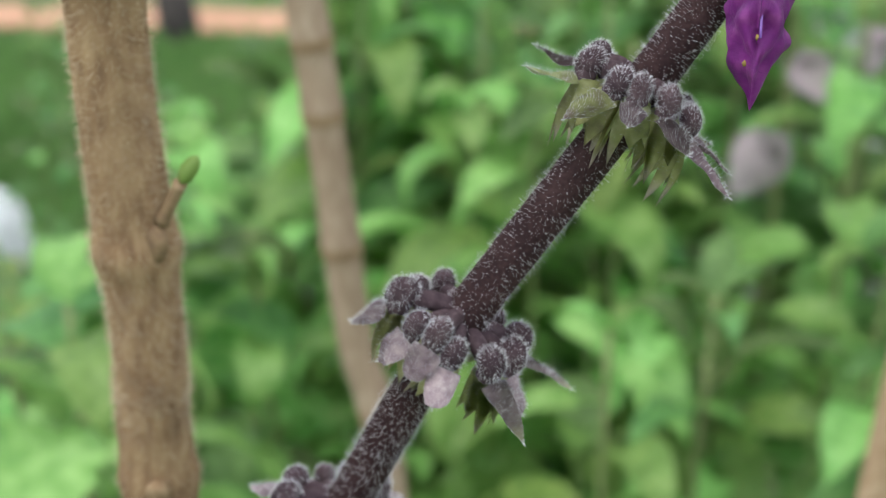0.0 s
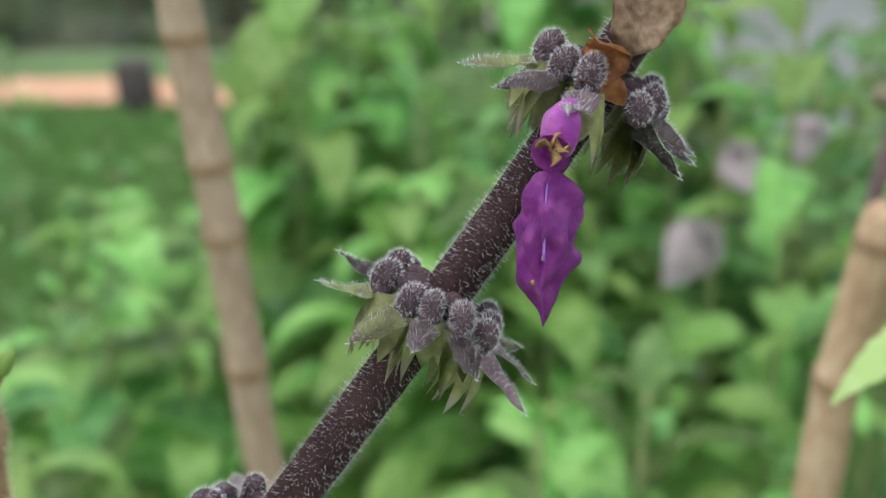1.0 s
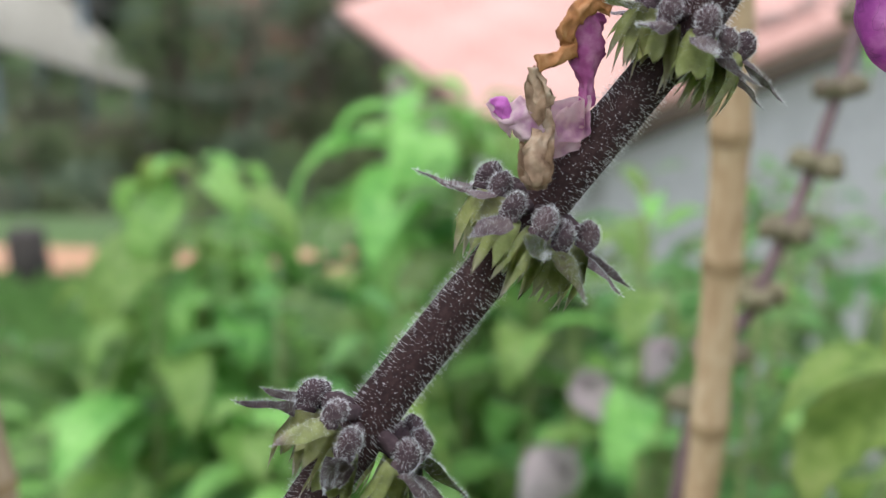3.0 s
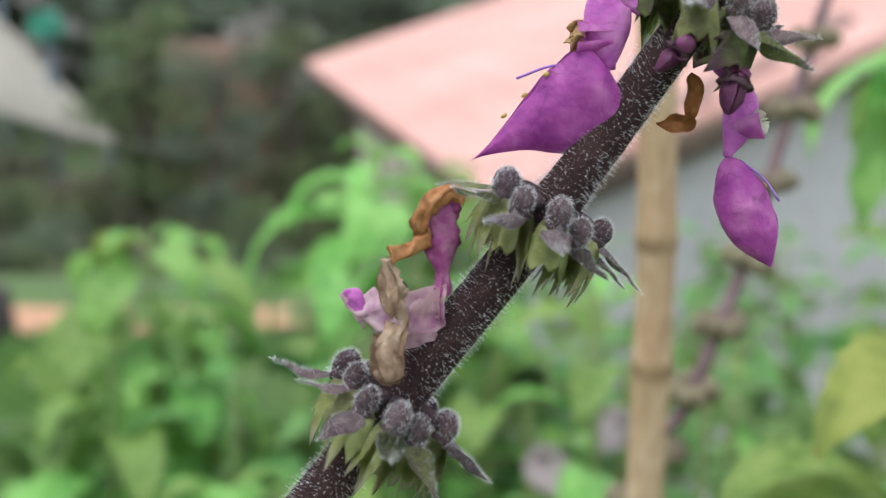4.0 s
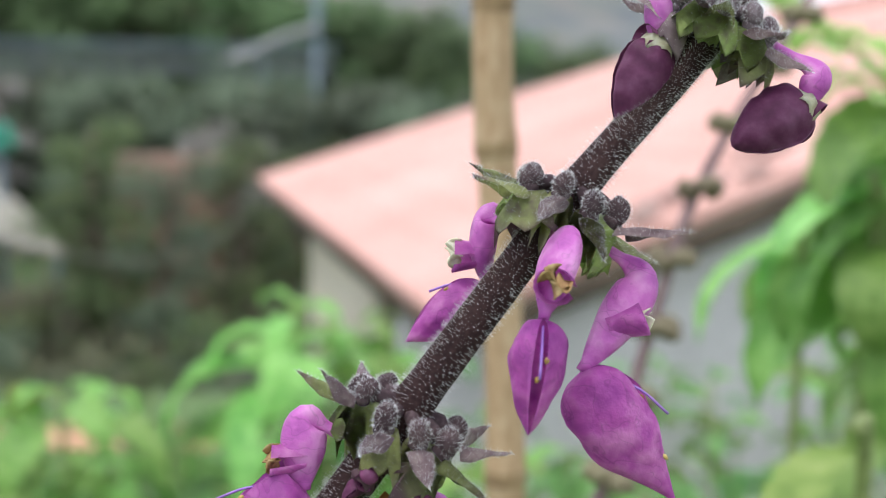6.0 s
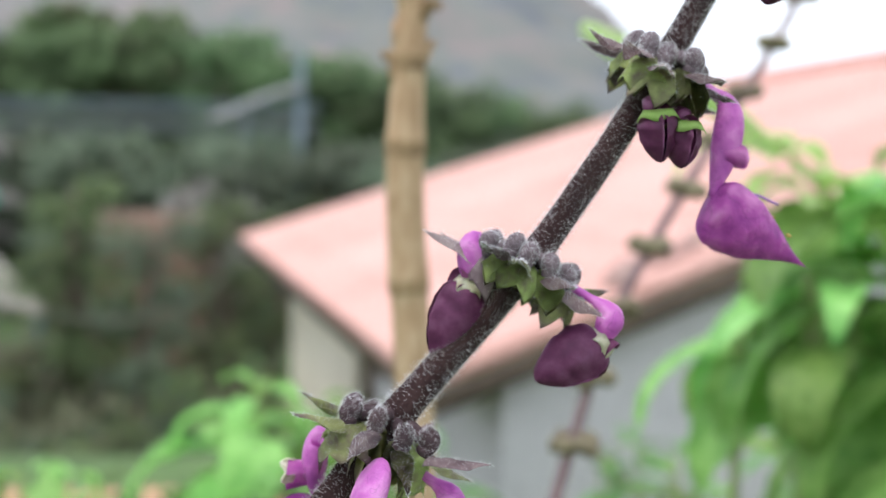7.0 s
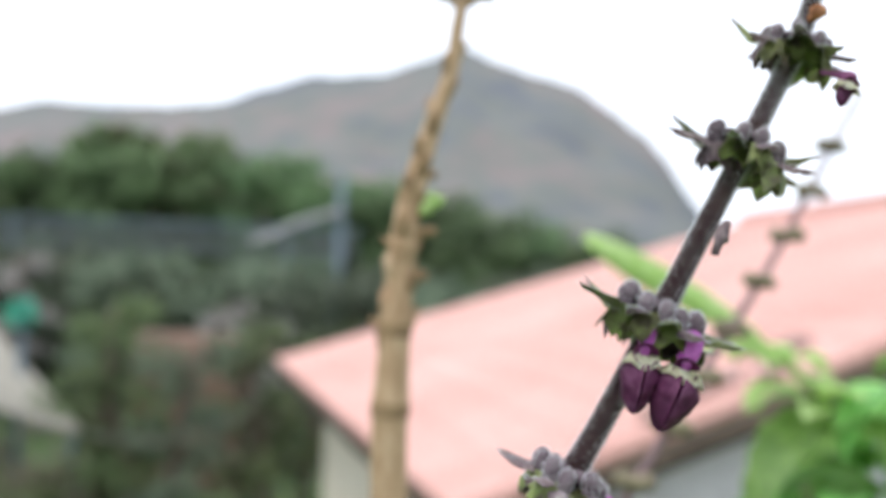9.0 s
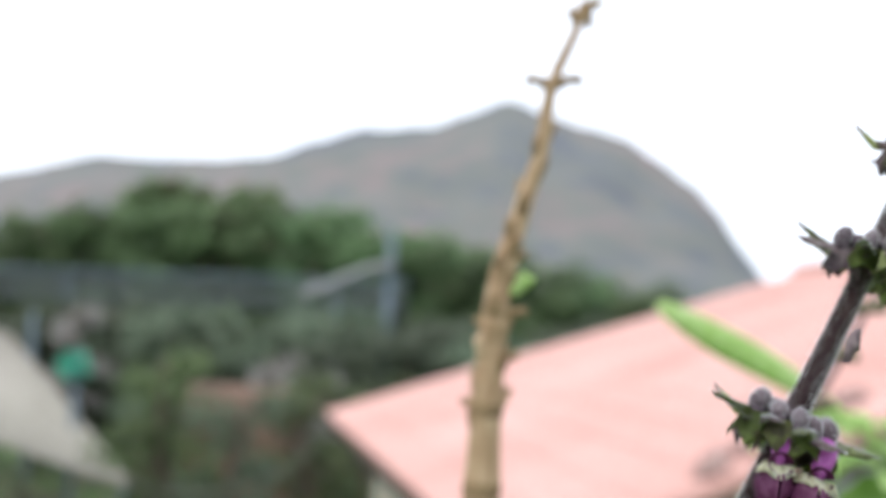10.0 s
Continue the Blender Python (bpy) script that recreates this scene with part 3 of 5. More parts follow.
# ---- trees ----
def build_tree(x, y, height, spread, seed, mat, label, leaves=1500, leaf=0.22, lean=0.0, bare=0.35):
    rng = random.Random(seed)
    z0 = ground_z(x, y) - 0.1
    tree = thing("tree", None, None, label, "tree", "trees below the mountain")
    tree.location = (x, y, z0)
    b = bmesh.new()
    trunk = spline([(0, 0, 0), (0.08 * lean, 0.05, height * 0.35), (0.3 * lean, -0.05, height * 0.7), (0.45 * lean, 0, height * 0.95)], 4)
    tube(b, trunk, [0.035 * height * (1 - 0.8 * i / (len(trunk) - 1)) for i in range(len(trunk))], 8)
    hubs = []
    for k in range(9):
        f = bare + (0.97 - bare) * k / 8
        base = trunk[int(f * (len(trunk) - 1))]
        a = k * 2.4 + rng.uniform(-0.4, 0.4)
        reach = spread * (1.05 - 0.7 * abs(f - 0.5)) * rng.uniform(0.55, 1.0)
        end = base + Vector((math.cos(a) * reach, math.sin(a) * reach, rng.uniform(0.05, 0.35) * reach))
        tube(b, spline([base, base.lerp(end, 0.5) + Vector((0, 0, 0.06 * reach)), end], 3), [0.012 * height * (1 - 0.12 * i) for i in range(7)], 6)
        hubs += [(end, 0.42 * spread), (base.lerp(end, 0.55), 0.4 * spread)]
    part("trunk", b, BARK, tree)
    verts, faces = [], []
    for _ in range(leaves):
        c, r = rng.choice(hubs)
        d = Vector((rng.gauss(0, 1), rng.gauss(0, 1), rng.gauss(0, 0.75))).normalized() * r * rng.uniform(0.3, 1.0)
        p = c + d
        u = Vector((rng.gauss(0, 1), rng.gauss(0, 1), rng.gauss(0, 0.6))).normalized()
        w = u.orthogonal().normalized()
        ln = leaf * rng.uniform(0.6, 1.3)
        o = len(verts)
        verts += [p, p + u * ln * 0.5 + w * ln * 0.28, p + u * ln, p + u * ln * 0.5 - w * ln * 0.28]
        faces += [(o, o + 1, o + 2), (o, o + 2, o + 3)]
    me = bpy.data.meshes.new("crown")
    me.from_pydata([tuple(v) for v in verts], [], faces)
    me.materials.append(mat)
    part("crown", me, mat, tree)
    return tree


rng = random.Random(21)
WOOD = "green broad-leaved tree on the wooded hill below the mountain"
for k in range(30):
    x = -15.5 + 1.05 * k + rng.uniform(-0.4, 0.4)
    y = 48 + rng.uniform(-3, 3)
    top = 0.45 + float(np.interp(x, (-16, -13.8, -10, -5, 2.2, 8.7, 16), (2.9, 3.3, 4.3, 4.7, 3.2, 1.5, 0.3)))
    build_tree(x, y, top - ground_z(x, y), 2.0, 100 + k, HILLWOOD, WOOD, 1700, 0.36, rng.uniform(-1, 1), 0.3)
for k, (x, z) in enumerate(((-10.2, 6.6), (-9.4, 7.1), (-8.6, 6.8), (-6.0, 6.9), (-6.7, 6.3))):
    build_tree(x, 50, z - 0.7 - ground_z(x, 50), 1.3, 150 + k, BUSHGREEN, "dark tree that rises above the wooded hill", 1500, 0.3, rng.uniform(-0.6, 0.6), 0.62)
for k in range(20):
    x = -12.0 + 0.95 * k + rng.uniform(-0.4, 0.4)
    y = 27 + rng.uniform(-1.5, 2.0)
    top = 1.0 + rng.uniform(-0.3, 0.3)
    build_tree(x, y, top - ground_z(x, y), 1.35, 200 + k, FOREST, "dark tree in the hollow behind the house", 1500, 0.22, rng.uniform(-1, 1), 0.2)
for k, (x, y, top) in enumerate(((-1.75, 22.9, 0.55), (-1.45, 23.1, 0.2), (-6.4, 26.0, 1.3))):
    build_tree(x, y, top - ground_z(x, y), 0.75, 260 + k, TWIGS, "pale grey half-bare tree on the slope", 650, 0.16, rng.uniform(-1, 1), 0.15)
for k in range(13):
    x = -7.0 + 0.55 * k + rng.uniform(-0.3, 0.3)
    y = 17.0 + rng.uniform(-2.0, 3.0)
    if x > -1.6 and y < 17.5:
        y = 19.0
    top = (-1.75 if x < -3.3 else 0.32) + (0.5 if k == 7 else rng.uniform(-0.3, 0.2))
    build_tree(x, y, top - ground_z(x, y), 0.8, 300 + k, (BUSHGREEN, FOREST, DRYBRUSH, BUSHGREEN)[k % 4], "small leafy tree in the dip beside the house", 1300, 0.13, rng.uniform(-1, 1), 0.15)
for k in range(11):
    x = -5.2 + 0.5 * k
    y = 9.6 + rng.uniform(-1.0, 2.5)
    if x > -0.6:
        continue
    build_tree(x, y, rng.uniform(1.3, 2.0), 0.62, 400 + k, (FOREST, BUSHGREEN, DRYBRUSH)[k % 3], "low dark bush on the slope below the garden", 1300, 0.09, rng.uniform(-1, 1), 0.1)
for k, (x, y, top) in enumerate(((0.2, 10.6, -0.9), (0.42, 9.8, -0.85), (0.05, 11.2, -1.0), (-0.5, 12.2, -0.95))):
    build_tree(x, y, top - ground_z(x, y), 0.5, 450 + k, (FOREST, BUSHGREEN)[k % 2], "dark bush against the wall of the house", 1300, 0.09, rng.uniform(-1, 1), 0.1)
# a bare earth bank under the dark trees
b = bmesh.new()
rows_ = []
for i in range(31):
    x = -3.4 + 0.06 * i
    w = 0.1 * noise.noise((x * 1.3, 4, 0))
    rows_.append([b.verts.new((x, y_, z_ + w + 0.05 * noise.noise((x * 4, z_ * 5, 1)))) for y_, z_ in ((20.9, -3.2), (21.0, -0.7), (21.2, -0.26), (21.6, -0.16), (22.6, -0.2), (22.8, -3.2))])
for p, q in zip(rows_, rows_[1:]):
    for k in range(5):
        b.faces.new((p[k], q[k], q[k + 1], p[k + 1]))
b.faces.new(rows_[0]), b.faces.new(rows_[-1][::-1])
thing("earth_bank", b, EARTH, "brown bare earth bank among the trees", "earth bank")


def undergrowth():
    """Dry and green brush that covers the slope between the trees, too thick to count."""
    rng = random.Random(66)
    for mat, label, count in ((FOREST, "dark green brush on the slope", 15000), (DRYBRUSH, "dry brown brush on the slope", 11000)):
        verts, faces = [], []
        for _ in range(count):
            y = 8.0 + 30 * rng.random() ** 1.4
            x = rng.uniform(-0.42, 0.3) * (y + 3)
            if (V(x, y, 0) - EAVE_FAR).dot(ACROSS) > -0.3 and y < 18:
                x -= 5.0
            clump = 0.5 + 0.5 * noise.noise((x * 0.9, y * 0.5, 2 if mat is FOREST else 7))
            h = 1.3 * clump * rng.random() ** 0.7 * (0.5 + 0.03 * y)
            p = Vector((x, y, ground_z(x, y) + h))
            u = Vector((rng.gauss(0, 1), rng.gauss(0, 1), rng.gauss(0, 0.8))).normalized()
            w = u.orthogonal().normalized()
            ln = rng.uniform(0.05, 0.12) * (0.5 + 0.05 * y)
            o = len(verts)
            verts += [p, p + u * ln * 0.5 + w * ln * 0.3, p + u * ln, p + u * ln * 0.5 - w * ln * 0.3]
            faces += [(o, o + 1, o + 2), (o, o + 2, o + 3)]
        me = bpy.data.meshes.new("undergrowth")
        me.from_pydata([tuple(v) for v in verts], [], faces)
        me.materials.append(mat)
        tagged(new("undergrowth", me), label, "undergrowth", kind="stuff")


undergrowth()


# ---- the mountain ----
def ridge(x):
    pts = [(-1600, 40), (-900, 70), (-560, 112), (-446, 142), (-361, 163), (-314, 160), (-248, 162), (-154, 169), (-114, 187), (-48, 208), (34, 213), (81, 232), (128, 252), (170, 235), (227, 221), (269, 210), (300, 191), (357, 156), (386, 126), (409, 93), (428, 66), (460, 30), (560, 5), (700, -20), (1600, -30)]
    for (x0, z0), (x1, z1) in zip(pts, pts[1:]):
        if x0 <= x <= x1:
            f = (x - x0) / (x1 - x0)
            return z0 + (z1 - z0) * f * f * (3 - 2 * f) * 0.4 + (z1 - z0) * f * 0.6
    return -30


bm = bmesh.new()
rows_ = []
for j in range(26):
    f = j / 25
    row = []
    for i in range(161):
        x = -1200 + i * 15
        y = 900 + 600 * f + 0
        xx = x * (0.62 + 0.38 * f)
        h = -8 + (ridge(x) + 8) * (f ** 0.8)
        h += 16 * (1 - f) * f * 4 * noise.noise((x * 0.012, y * 0.01, 1)) + 6 * f * noise.noise((x * 0.03, y * 0.03, 5)) * (1 - 0.3 * f)
        row.append(bm.verts.new((xx, y, h)))
    rows_.append(row)
rows_.append([bm.verts.new((v.co.x, 1900, -60)) for v in rows_[-1]])
for a, b in zip(rows_, rows_[1:]):
    for i in range(160):
        bm.faces.new((a[i], a[i + 1], b[i + 1], b[i]))
thing("backdrop_mountain", bm, ROCK, "grey-green mountain with a steep shoulder, distance haze in its colour", "mountain", kind="structure")

b = bmesh.new()
tube(b, [Vector((0, 0, -0.1)), Vector((0.01, 0, 0.1)), Vector((0.0, 0, 0.24)), Vector((0, 0, 0.245))], [0.085, 0.078, 0.074, 0.06], 14)
stump = thing("post", b, DARKWOOD, "short dark wooden post in the grass by the path", "post")
stump.location = (-1.37, 4.56, ground_z(-1.37, 4.56) - 0.02)


# ---- leafy shoots of the bushes behind ----
def leaf_mesh(name, mat, length, width, curl, cup, wave, seed, twist=0.0, petiole=0.25, ribs=0.1):
    b = bmesh.new()
    stalk = [Vector((0, length * petiole * s, -0.006 * s * s)) for s in (0, 0.5, 1)]
    tube(b, stalk, length * 0.016, 5, False)
    o = len(b.verts)
    b.verts.ensure_lookup_table()
    rows_ = blade(b, ovate, length, width, curl, cup, 3, 18, wave, 1, seed, twist)
    for j, row in enumerate(rows_):
        up_ = (row[2].co - row[3].co).cross(rows_[min(j + 1, 18)][3].co - rows_[max(j - 1, 0)][3].co)
        up_ = up_.normalized() if up_.length > 1e-12 else Vector((0, 0, 1))
        if up_.z < 0 and j < 6:
            up_ = -up_
        for i, v in enumerate(row):
            u = abs(i - 3) / 3
            v.co += stalk[-1] + up_ * width * (ribs * math.sin(2.1 * j - 3.2 * u) * u * (1.2 - u) - 0.16 * (1 - u))
    return to_mesh(b, mat, True, name)


LEAVES = {}
for tag, mat in (("green", LEAF), ("bright", BRIGHTLEAF), ("yellow", YELLOWLEAF), ("lilac", LILAC)):
    LEAVES[tag] = [leaf_mesh("leaf", mat, 0.074, 0.0135 + 0.0015 * k, c, 0.16, 0.14, k * 1.9, tw) for k, (c, tw) in enumerate(((1.5, 0.2), (2.0, -0.3), (1.2, 0.35), (2.4, 0.1)))]
LEAVES["long"] = [leaf_mesh("leaf", BRIGHTLEAF, 0.1, 0.0175 + 0.002 * k, c, 0.18, 0.1, k * 2.3, tw, 0.12, 0.26) for k, (c, tw) in enumerate(((2.2, 0.15), (2.6, -0.2), (1.9, 0.25), (2.9, 0.05)))]


def shoot(tip, height, tag, seed, size=1.0, label="", pairs=11, lean=(0.0, 0.0), reach=0.3, lift0=0.9, droop=0.06, odd=0.06, curled=False):
    """One upright shoot with crossed pairs of leaves, small and upright at the tip, larger and drooping below."""
    rng = random.Random(seed)
    tip = V(tip)
    plant = thing("shrub", None, None, label or "leafy green shrub shoot with soft toothed leaves", "shrub", "leafy shrubs in the garden")
    base = Vector((tip.x - lean[0], tip.y - lean[1], tip.z - height))
    plant.location = base
    rel = tip - base
    bow = Vector((rng.gauss(0, 0.01), rng.gauss(0, 0.01), 0))
    path = spline([Vector((0, 0, 0)), rel * 0.5 + bow, rel], 6)
    b = bmesh.new()
    tube(b, path, [0.0042 * (1 - 0.65 * i / 12) for i in range(13)], 6)
    part("stem", b, SHOOT, plant)
    turn0 = rng.uniform(0, 3.14)
    for k in range(pairs):
        f = k / max(1, pairs - 1)
        s = 1 - reach * f ** 1.35 / max(rel.length, 0.01)
        q = max(0.0, s) * 12
        p = path[int(q)].lerp(path[min(12, int(q) + 1)], q - int(q))
        grow = size * (0.38 + 0.62 * min(1, k / 3.5)) * rng.uniform(0.8, 1.2)
        for side in (0, math.pi):
            if rng.random() < 0.05:
                continue
            a = turn0 + k * math.pi / 2 + side + rng.uniform(-0.4, 0.4)
            lift = lift0 - droop * k + rng.uniform(-0.3, 0.3)
            kind = tag
            if rng.random() < odd:
                kind = rng.choice(("yellow", "green", "bright"))
            ob = new("leaf", rng.choice(LEAVES[kind][1::2] if curled else LEAVES[kind]))
            ob.parent = plant
            ob.matrix_local = Matrix.Translation(p) @ Matrix.Rotation(a, 4, "Z") @ Matrix.Rotation(lift, 4, "X") @ Matrix.Rotation(rng.uniform(-0.35, 0.35), 4, "Y") @ Matrix.Scale(grow, 4)
    return plant


# the shoots that stand out
TALL = "tall leafy shoot with drooping soft green leaves"
shoot((-0.085, 0.74, 1.192), 1.0, "bright", 1, 1.1, TALL, 15, reach=0.2, lift0=0.6, droop=0.09, curled=True)
shoot((-0.062, 0.76, 1.14), 0.95, "bright", 2, 1.0, TALL, 14, reach=0.2, lift0=0.7, droop=0.1)
shoot((-0.108, 0.75, 1.135), 0.95, "bright", 3, 1.0, TALL, 15, reach=0.22, lift0=0.7, droop=0.1)
shoot((-0.07, 0.8, 1.12), 0.95, "bright", 31, 0.95, "", 14)
shoot((-0.1, 0.69, 1.13), 0.95, "bright", 35, 1.0, "", 14)
shoot((-0.14, 0.72, 1.075), 0.95, "green", 36, 1.0, "", 14)
shoot((-0.03, 0.67, 1.12), 0.95, "green", 37, 0.95, "", 14)
shoot((0.035, 0.6, 1.15), 1.0, "green", 38, 0.85, "", 14)
shoot((0.07, 0.66, 1.2), 1.0, "green", 39, 0.85, "", 14)
shoot((0.11, 0.63, 1.18), 1.0, "bright", 40, 0.8, "", 14)
shoot((0.052, 0.77, 1.236), 1.05, "bright", 4, 1.15, TALL, 16, reach=0.22, lift0=0.6, droop=0.09, curled=True)
shoot((0.085, 0.79, 1.218), 1.05, "bright", 5, 1.0, TALL, 16, reach=0.24, lift0=0.7, droop=0.09)
shoot((0.055, 0.8, 1.196), 1.05, "bright", 32, 1.05, "", 15, reach=0.24)
shoot((0.1, 0.8, 1.18), 1.0, "bright", 51, 1.0, "", 15, reach=0.24)
shoot((0.03, 0.79, 1.16), 1.0, "green", 52, 1.1, "", 15, reach=0.24)
shoot((0.15, 0.57, 1.22), 1.0, "bright", 6, 0.68, TALL, 12)
shoot((0.185, 0.5, 1.2), 1.0, "green", 7, 0.6, "", 12)
shoot((0.215, 0.56, 1.19), 1.0, "green", 33, 0.65, "", 12)
BROAD = "large soft green shoot with broad drooping leaves"
shoot((0.316, 0.46, 1.382), 1.2, "long", 8, 0.95, BROAD, 8, reach=0.06, lift0=0.75, droop=0.07, odd=0)
shoot((0.35, 0.48, 1.382), 1.2, "long", 9, 1.0, BROAD, 8, reach=0.07, lift0=0.75, droop=0.07, odd=0)
shoot((0.284, 0.45, 1.342), 1.2, "long", 60, 0.8, BROAD, 7, reach=0.06, lift0=0.7, droop=0.07, odd=0)
shoot((0.325, 0.5, 1.35), 1.2, "long", 61, 1.0, BROAD, 8, reach=0.08, lift0=0.7, droop=0.07, odd=0)
shoot((0.315, 0.43, 1.338), 1.2, "long", 62, 0.9, BROAD, 8, reach=0.07, lift0=0.6, droop=0.07, odd=0)
shoot((0.172, 0.266, 1.266), 1.1, "yellow", 10, 1.1, "yellowing shoot with broad curled leaves", 4, reach=0.05, lift0=0.5, odd=0.2)
shoot((0.159, 0.262, 1.257), 1.1, "yellow", 57, 0.9, "yellowing shoot with broad curled leaves", 4, reach=0.05, lift0=0.4, odd=0.1)
shoot((0.118, 0.25, 1.176), 1.0, "yellow", 11, 0.45, "pale yellow-green shoot beside the canes", 4, reach=0.05, lift0=0.6)
shoot((-0.16, 0.36, 1.098), 0.9, "bright", 12, 1.15, "", 8, reach=0.16, curled=True)
shoot((-0.215, 0.42, 1.06), 0.9, "green", 13, 1.15, "", 8, reach=0.16, curled=True)
shoot((-0.14, 0.54, 1.045), 0.85, "bright", 14, 0.85, "", 11)
shoot((0.03, 0.42, 1.06), 0.85, "bright", 15, 0.8, "", 11)
shoot((0.075, 0.45, 1.06), 0.85, "green", 16, 0.8, "", 11)
shoot((0.16, 0.5, 1.07), 0.85, "bright", 17, 0.8, "", 11)
for k, (x, y, z) in enumerate(((0.0, 0.62, 1.06), (0.06, 0.6, 1.03), (-0.045, 0.66, 1.05), (0.105, 0.58, 0.99), (0.03, 0.54, 1.0), (-0.06, 0.58, 1.0), (-0.1, 0.74, 1.03), (-0.05, 0.75, 1.04), (-0.02, 0.7, 1.01), (-0.075, 0.68, 1.0), (0.0, 0.56, 1.1), (0.03, 0.58, 1.09), (-0.03, 0.6, 1.09))):
    shoot((x, y, z), 0.85, "bright", 80 + k, 1.05, "", 11, reach=0.26)
for k, (x, y, z) in enumerate(((0.16, 0.78, 1.1), (0.21, 0.76, 1.1), (0.25, 0.8, 1.12), (0.12, 0.82, 1.1))):
    shoot((x, y, z), 0.9, "green", 90 + k, 1.1, "", 12, reach=0.3)
# bushes at the edge of the lawn
shoot((-0.225, 0.6966, 1.045), 0.7, "bright", 54, 1.1, "", 12, reach=0.2, curled=True)
shoot((-0.195, 0.5419, 1.035), 0.7, "bright", 55, 1.1, "", 12, reach=0.2, curled=True)
shoot((-0.177, 0.5339, 1.0497), 0.7, "green", 56, 1.0, "", 12, reach=0.2, curled=True)
shoot((0.045, 0.56, 1.135), 0.9, "yellow", 53, 0.8, "shoot with hanging yellow-green leaves", 4, reach=0.04, lift0=-0.3)


def fading_shoot(x, y, z, size, turn, seed):
    """A bent shoot that ends in one broad, faded leaf hanging down."""
    plant = thing("shrub", None, None, "bent shoot with one broad faded lilac-grey leaf", "shrub", "leafy shrubs in the garden")
    plant.location = (x, y + 0.02, z - 0.8)
    b = bmesh.new()
    tube(b, spline([(0, 0, 0), (0.005, 0.01, 0.45), (0, 0, 0.79), (0, -0.018, 0.802)], 6), 0.0018, 6)
    part("stem", b, SHOOT, plant)
    leaf = part("leaf", leaf_mesh("leaf", LILAC, 0.05 * size, 0.019 * size, 0.5, 0.25, 0.12, seed, 0.2, 0.08), LILAC, plant)
    leaf.matrix_local = Matrix.Translation((0, -0.018, 0.802)) @ Matrix.Rotation(turn, 4, "Y") @ Matrix.Rotation(radians(-100), 4, "X")


fading_shoot(0.126, 0.58, 1.081, 0.85, 0.9, 1)
fading_shoot(0.122, 0.57, 1.128, 0.55, -0.5, 2)
fading_shoot(0.188, 0.656, 1.113, 0.6, 0.7, 3)


def arching_shoot(base, tip, width, curl, mat, label, seed):
    """A shoot that ends in one broad leaf, which arches over from base to tip."""
    base, tip = V(base), V(tip)
    plant = thing("shrub", None, None, label, "shrub", "leafy shrubs in the garden")
    plant.location = base - Vector((0, 0, 0.9))
    b = bmesh.new()
    tube(b, spline([(0.01, 0.02, 0), (0.004, 0.01, 0.5), (0.004, 0.004, 0.86), (0, 0, 0.9)], 6), 0.002, 6)
    part("stem", b, SHOOT, plant)
    d = tip - base
    flat_ = Vector((d.x, d.y, 0))
    y = flat_.normalized()
    chord = d.length
    leaf = part("leaf", leaf_mesh("leaf", mat, chord * (1 + 0.06 * curl * curl), width, curl, 0.2, 0.12, seed, 0.1, 0.03), mat, plant)
    x = y.cross(UP)
    rise = math.atan2(d.z, flat_.length) + curl * 0.5
    y2 = y * math.cos(rise) + UP * math.sin(rise)
    leaf.matrix_local = basis(Vector((0, 0, 0.9)), x, y2, x.cross(y2))


arching_shoot((0.0914, 0.1813, 1.2299), (0.0673, 0.1764, 1.2195), 0.005, 1.0, YOUNG, "pale yellow-green leaf arching in front of the tall cane", 2)
arching_shoot((0.1659, 0.2524, 1.2846), (0.1333, 0.2409, 1.2674), 0.011, 1.1, SUNLEAF, "yellowed broad leaf arching from a bent shoot", 3)
arching_shoot((0.1839, 0.2743, 1.3056), (0.1558, 0.2625, 1.2811), 0.007, 1.1, YELLOWLEAF, "yellow-green leaf arching from a bent shoot", 4)
arching_shoot((0.264, 0.443, 1.3401), (0.2357, 0.4412, 1.2901), 0.0105, 1.5, BRIGHTLEAF, "long soft green leaf arching from a shoot", 7)
arching_shoot((0.2354, 0.4449, 1.3282), (0.2017, 0.4453, 1.2936), 0.0090, 1.5, BRIGHTLEAF, "long soft green leaf arching from a shoot", 6)
arching_shoot((0.2599, 0.444, 1.3461), (0.2233, 0.4439, 1.3043), 0.0120, 1.5, BRIGHTLEAF, "long soft green leaf arching from a shoot", 5)
rng = random.Random(77)
for k in range(72):
    x = -0.5 + 1.15 * ((k * 0.618) % 1.0)
    y = 0.5 + 0.8 * rng.random()
    if x < -0.13:
        high = 0.66 + 0.22 * rng.random()
    else:
        high = 0.86 + 0.16 * rng.random() + 0.1 * smooth(0.6, 1.0, y)
    shoot((x, y, high), min(high, 0.8), "green" if rng.random() < 0.6 else "bright", 500 + k, rng.uniform(0.95, 1.45), "", 9, (rng.gauss(0, 0.03), rng.gauss(0, 0.03)), 0.36)
for k in range(22):
    x, y = rng.uniform(-1.7, -0.25), rng.uniform(1.5, 3.7)
    shoot((x, y, 0.28 + 0.2 * rng.random()), 0.4, rng.choice(("green", "bright", "green", "yellow")) if k % 7 == 0 else "green", 700 + k, rng.uniform(1.2, 1.9), "low leafy garden plant in the grass", 7, (0, 0), 0.3)


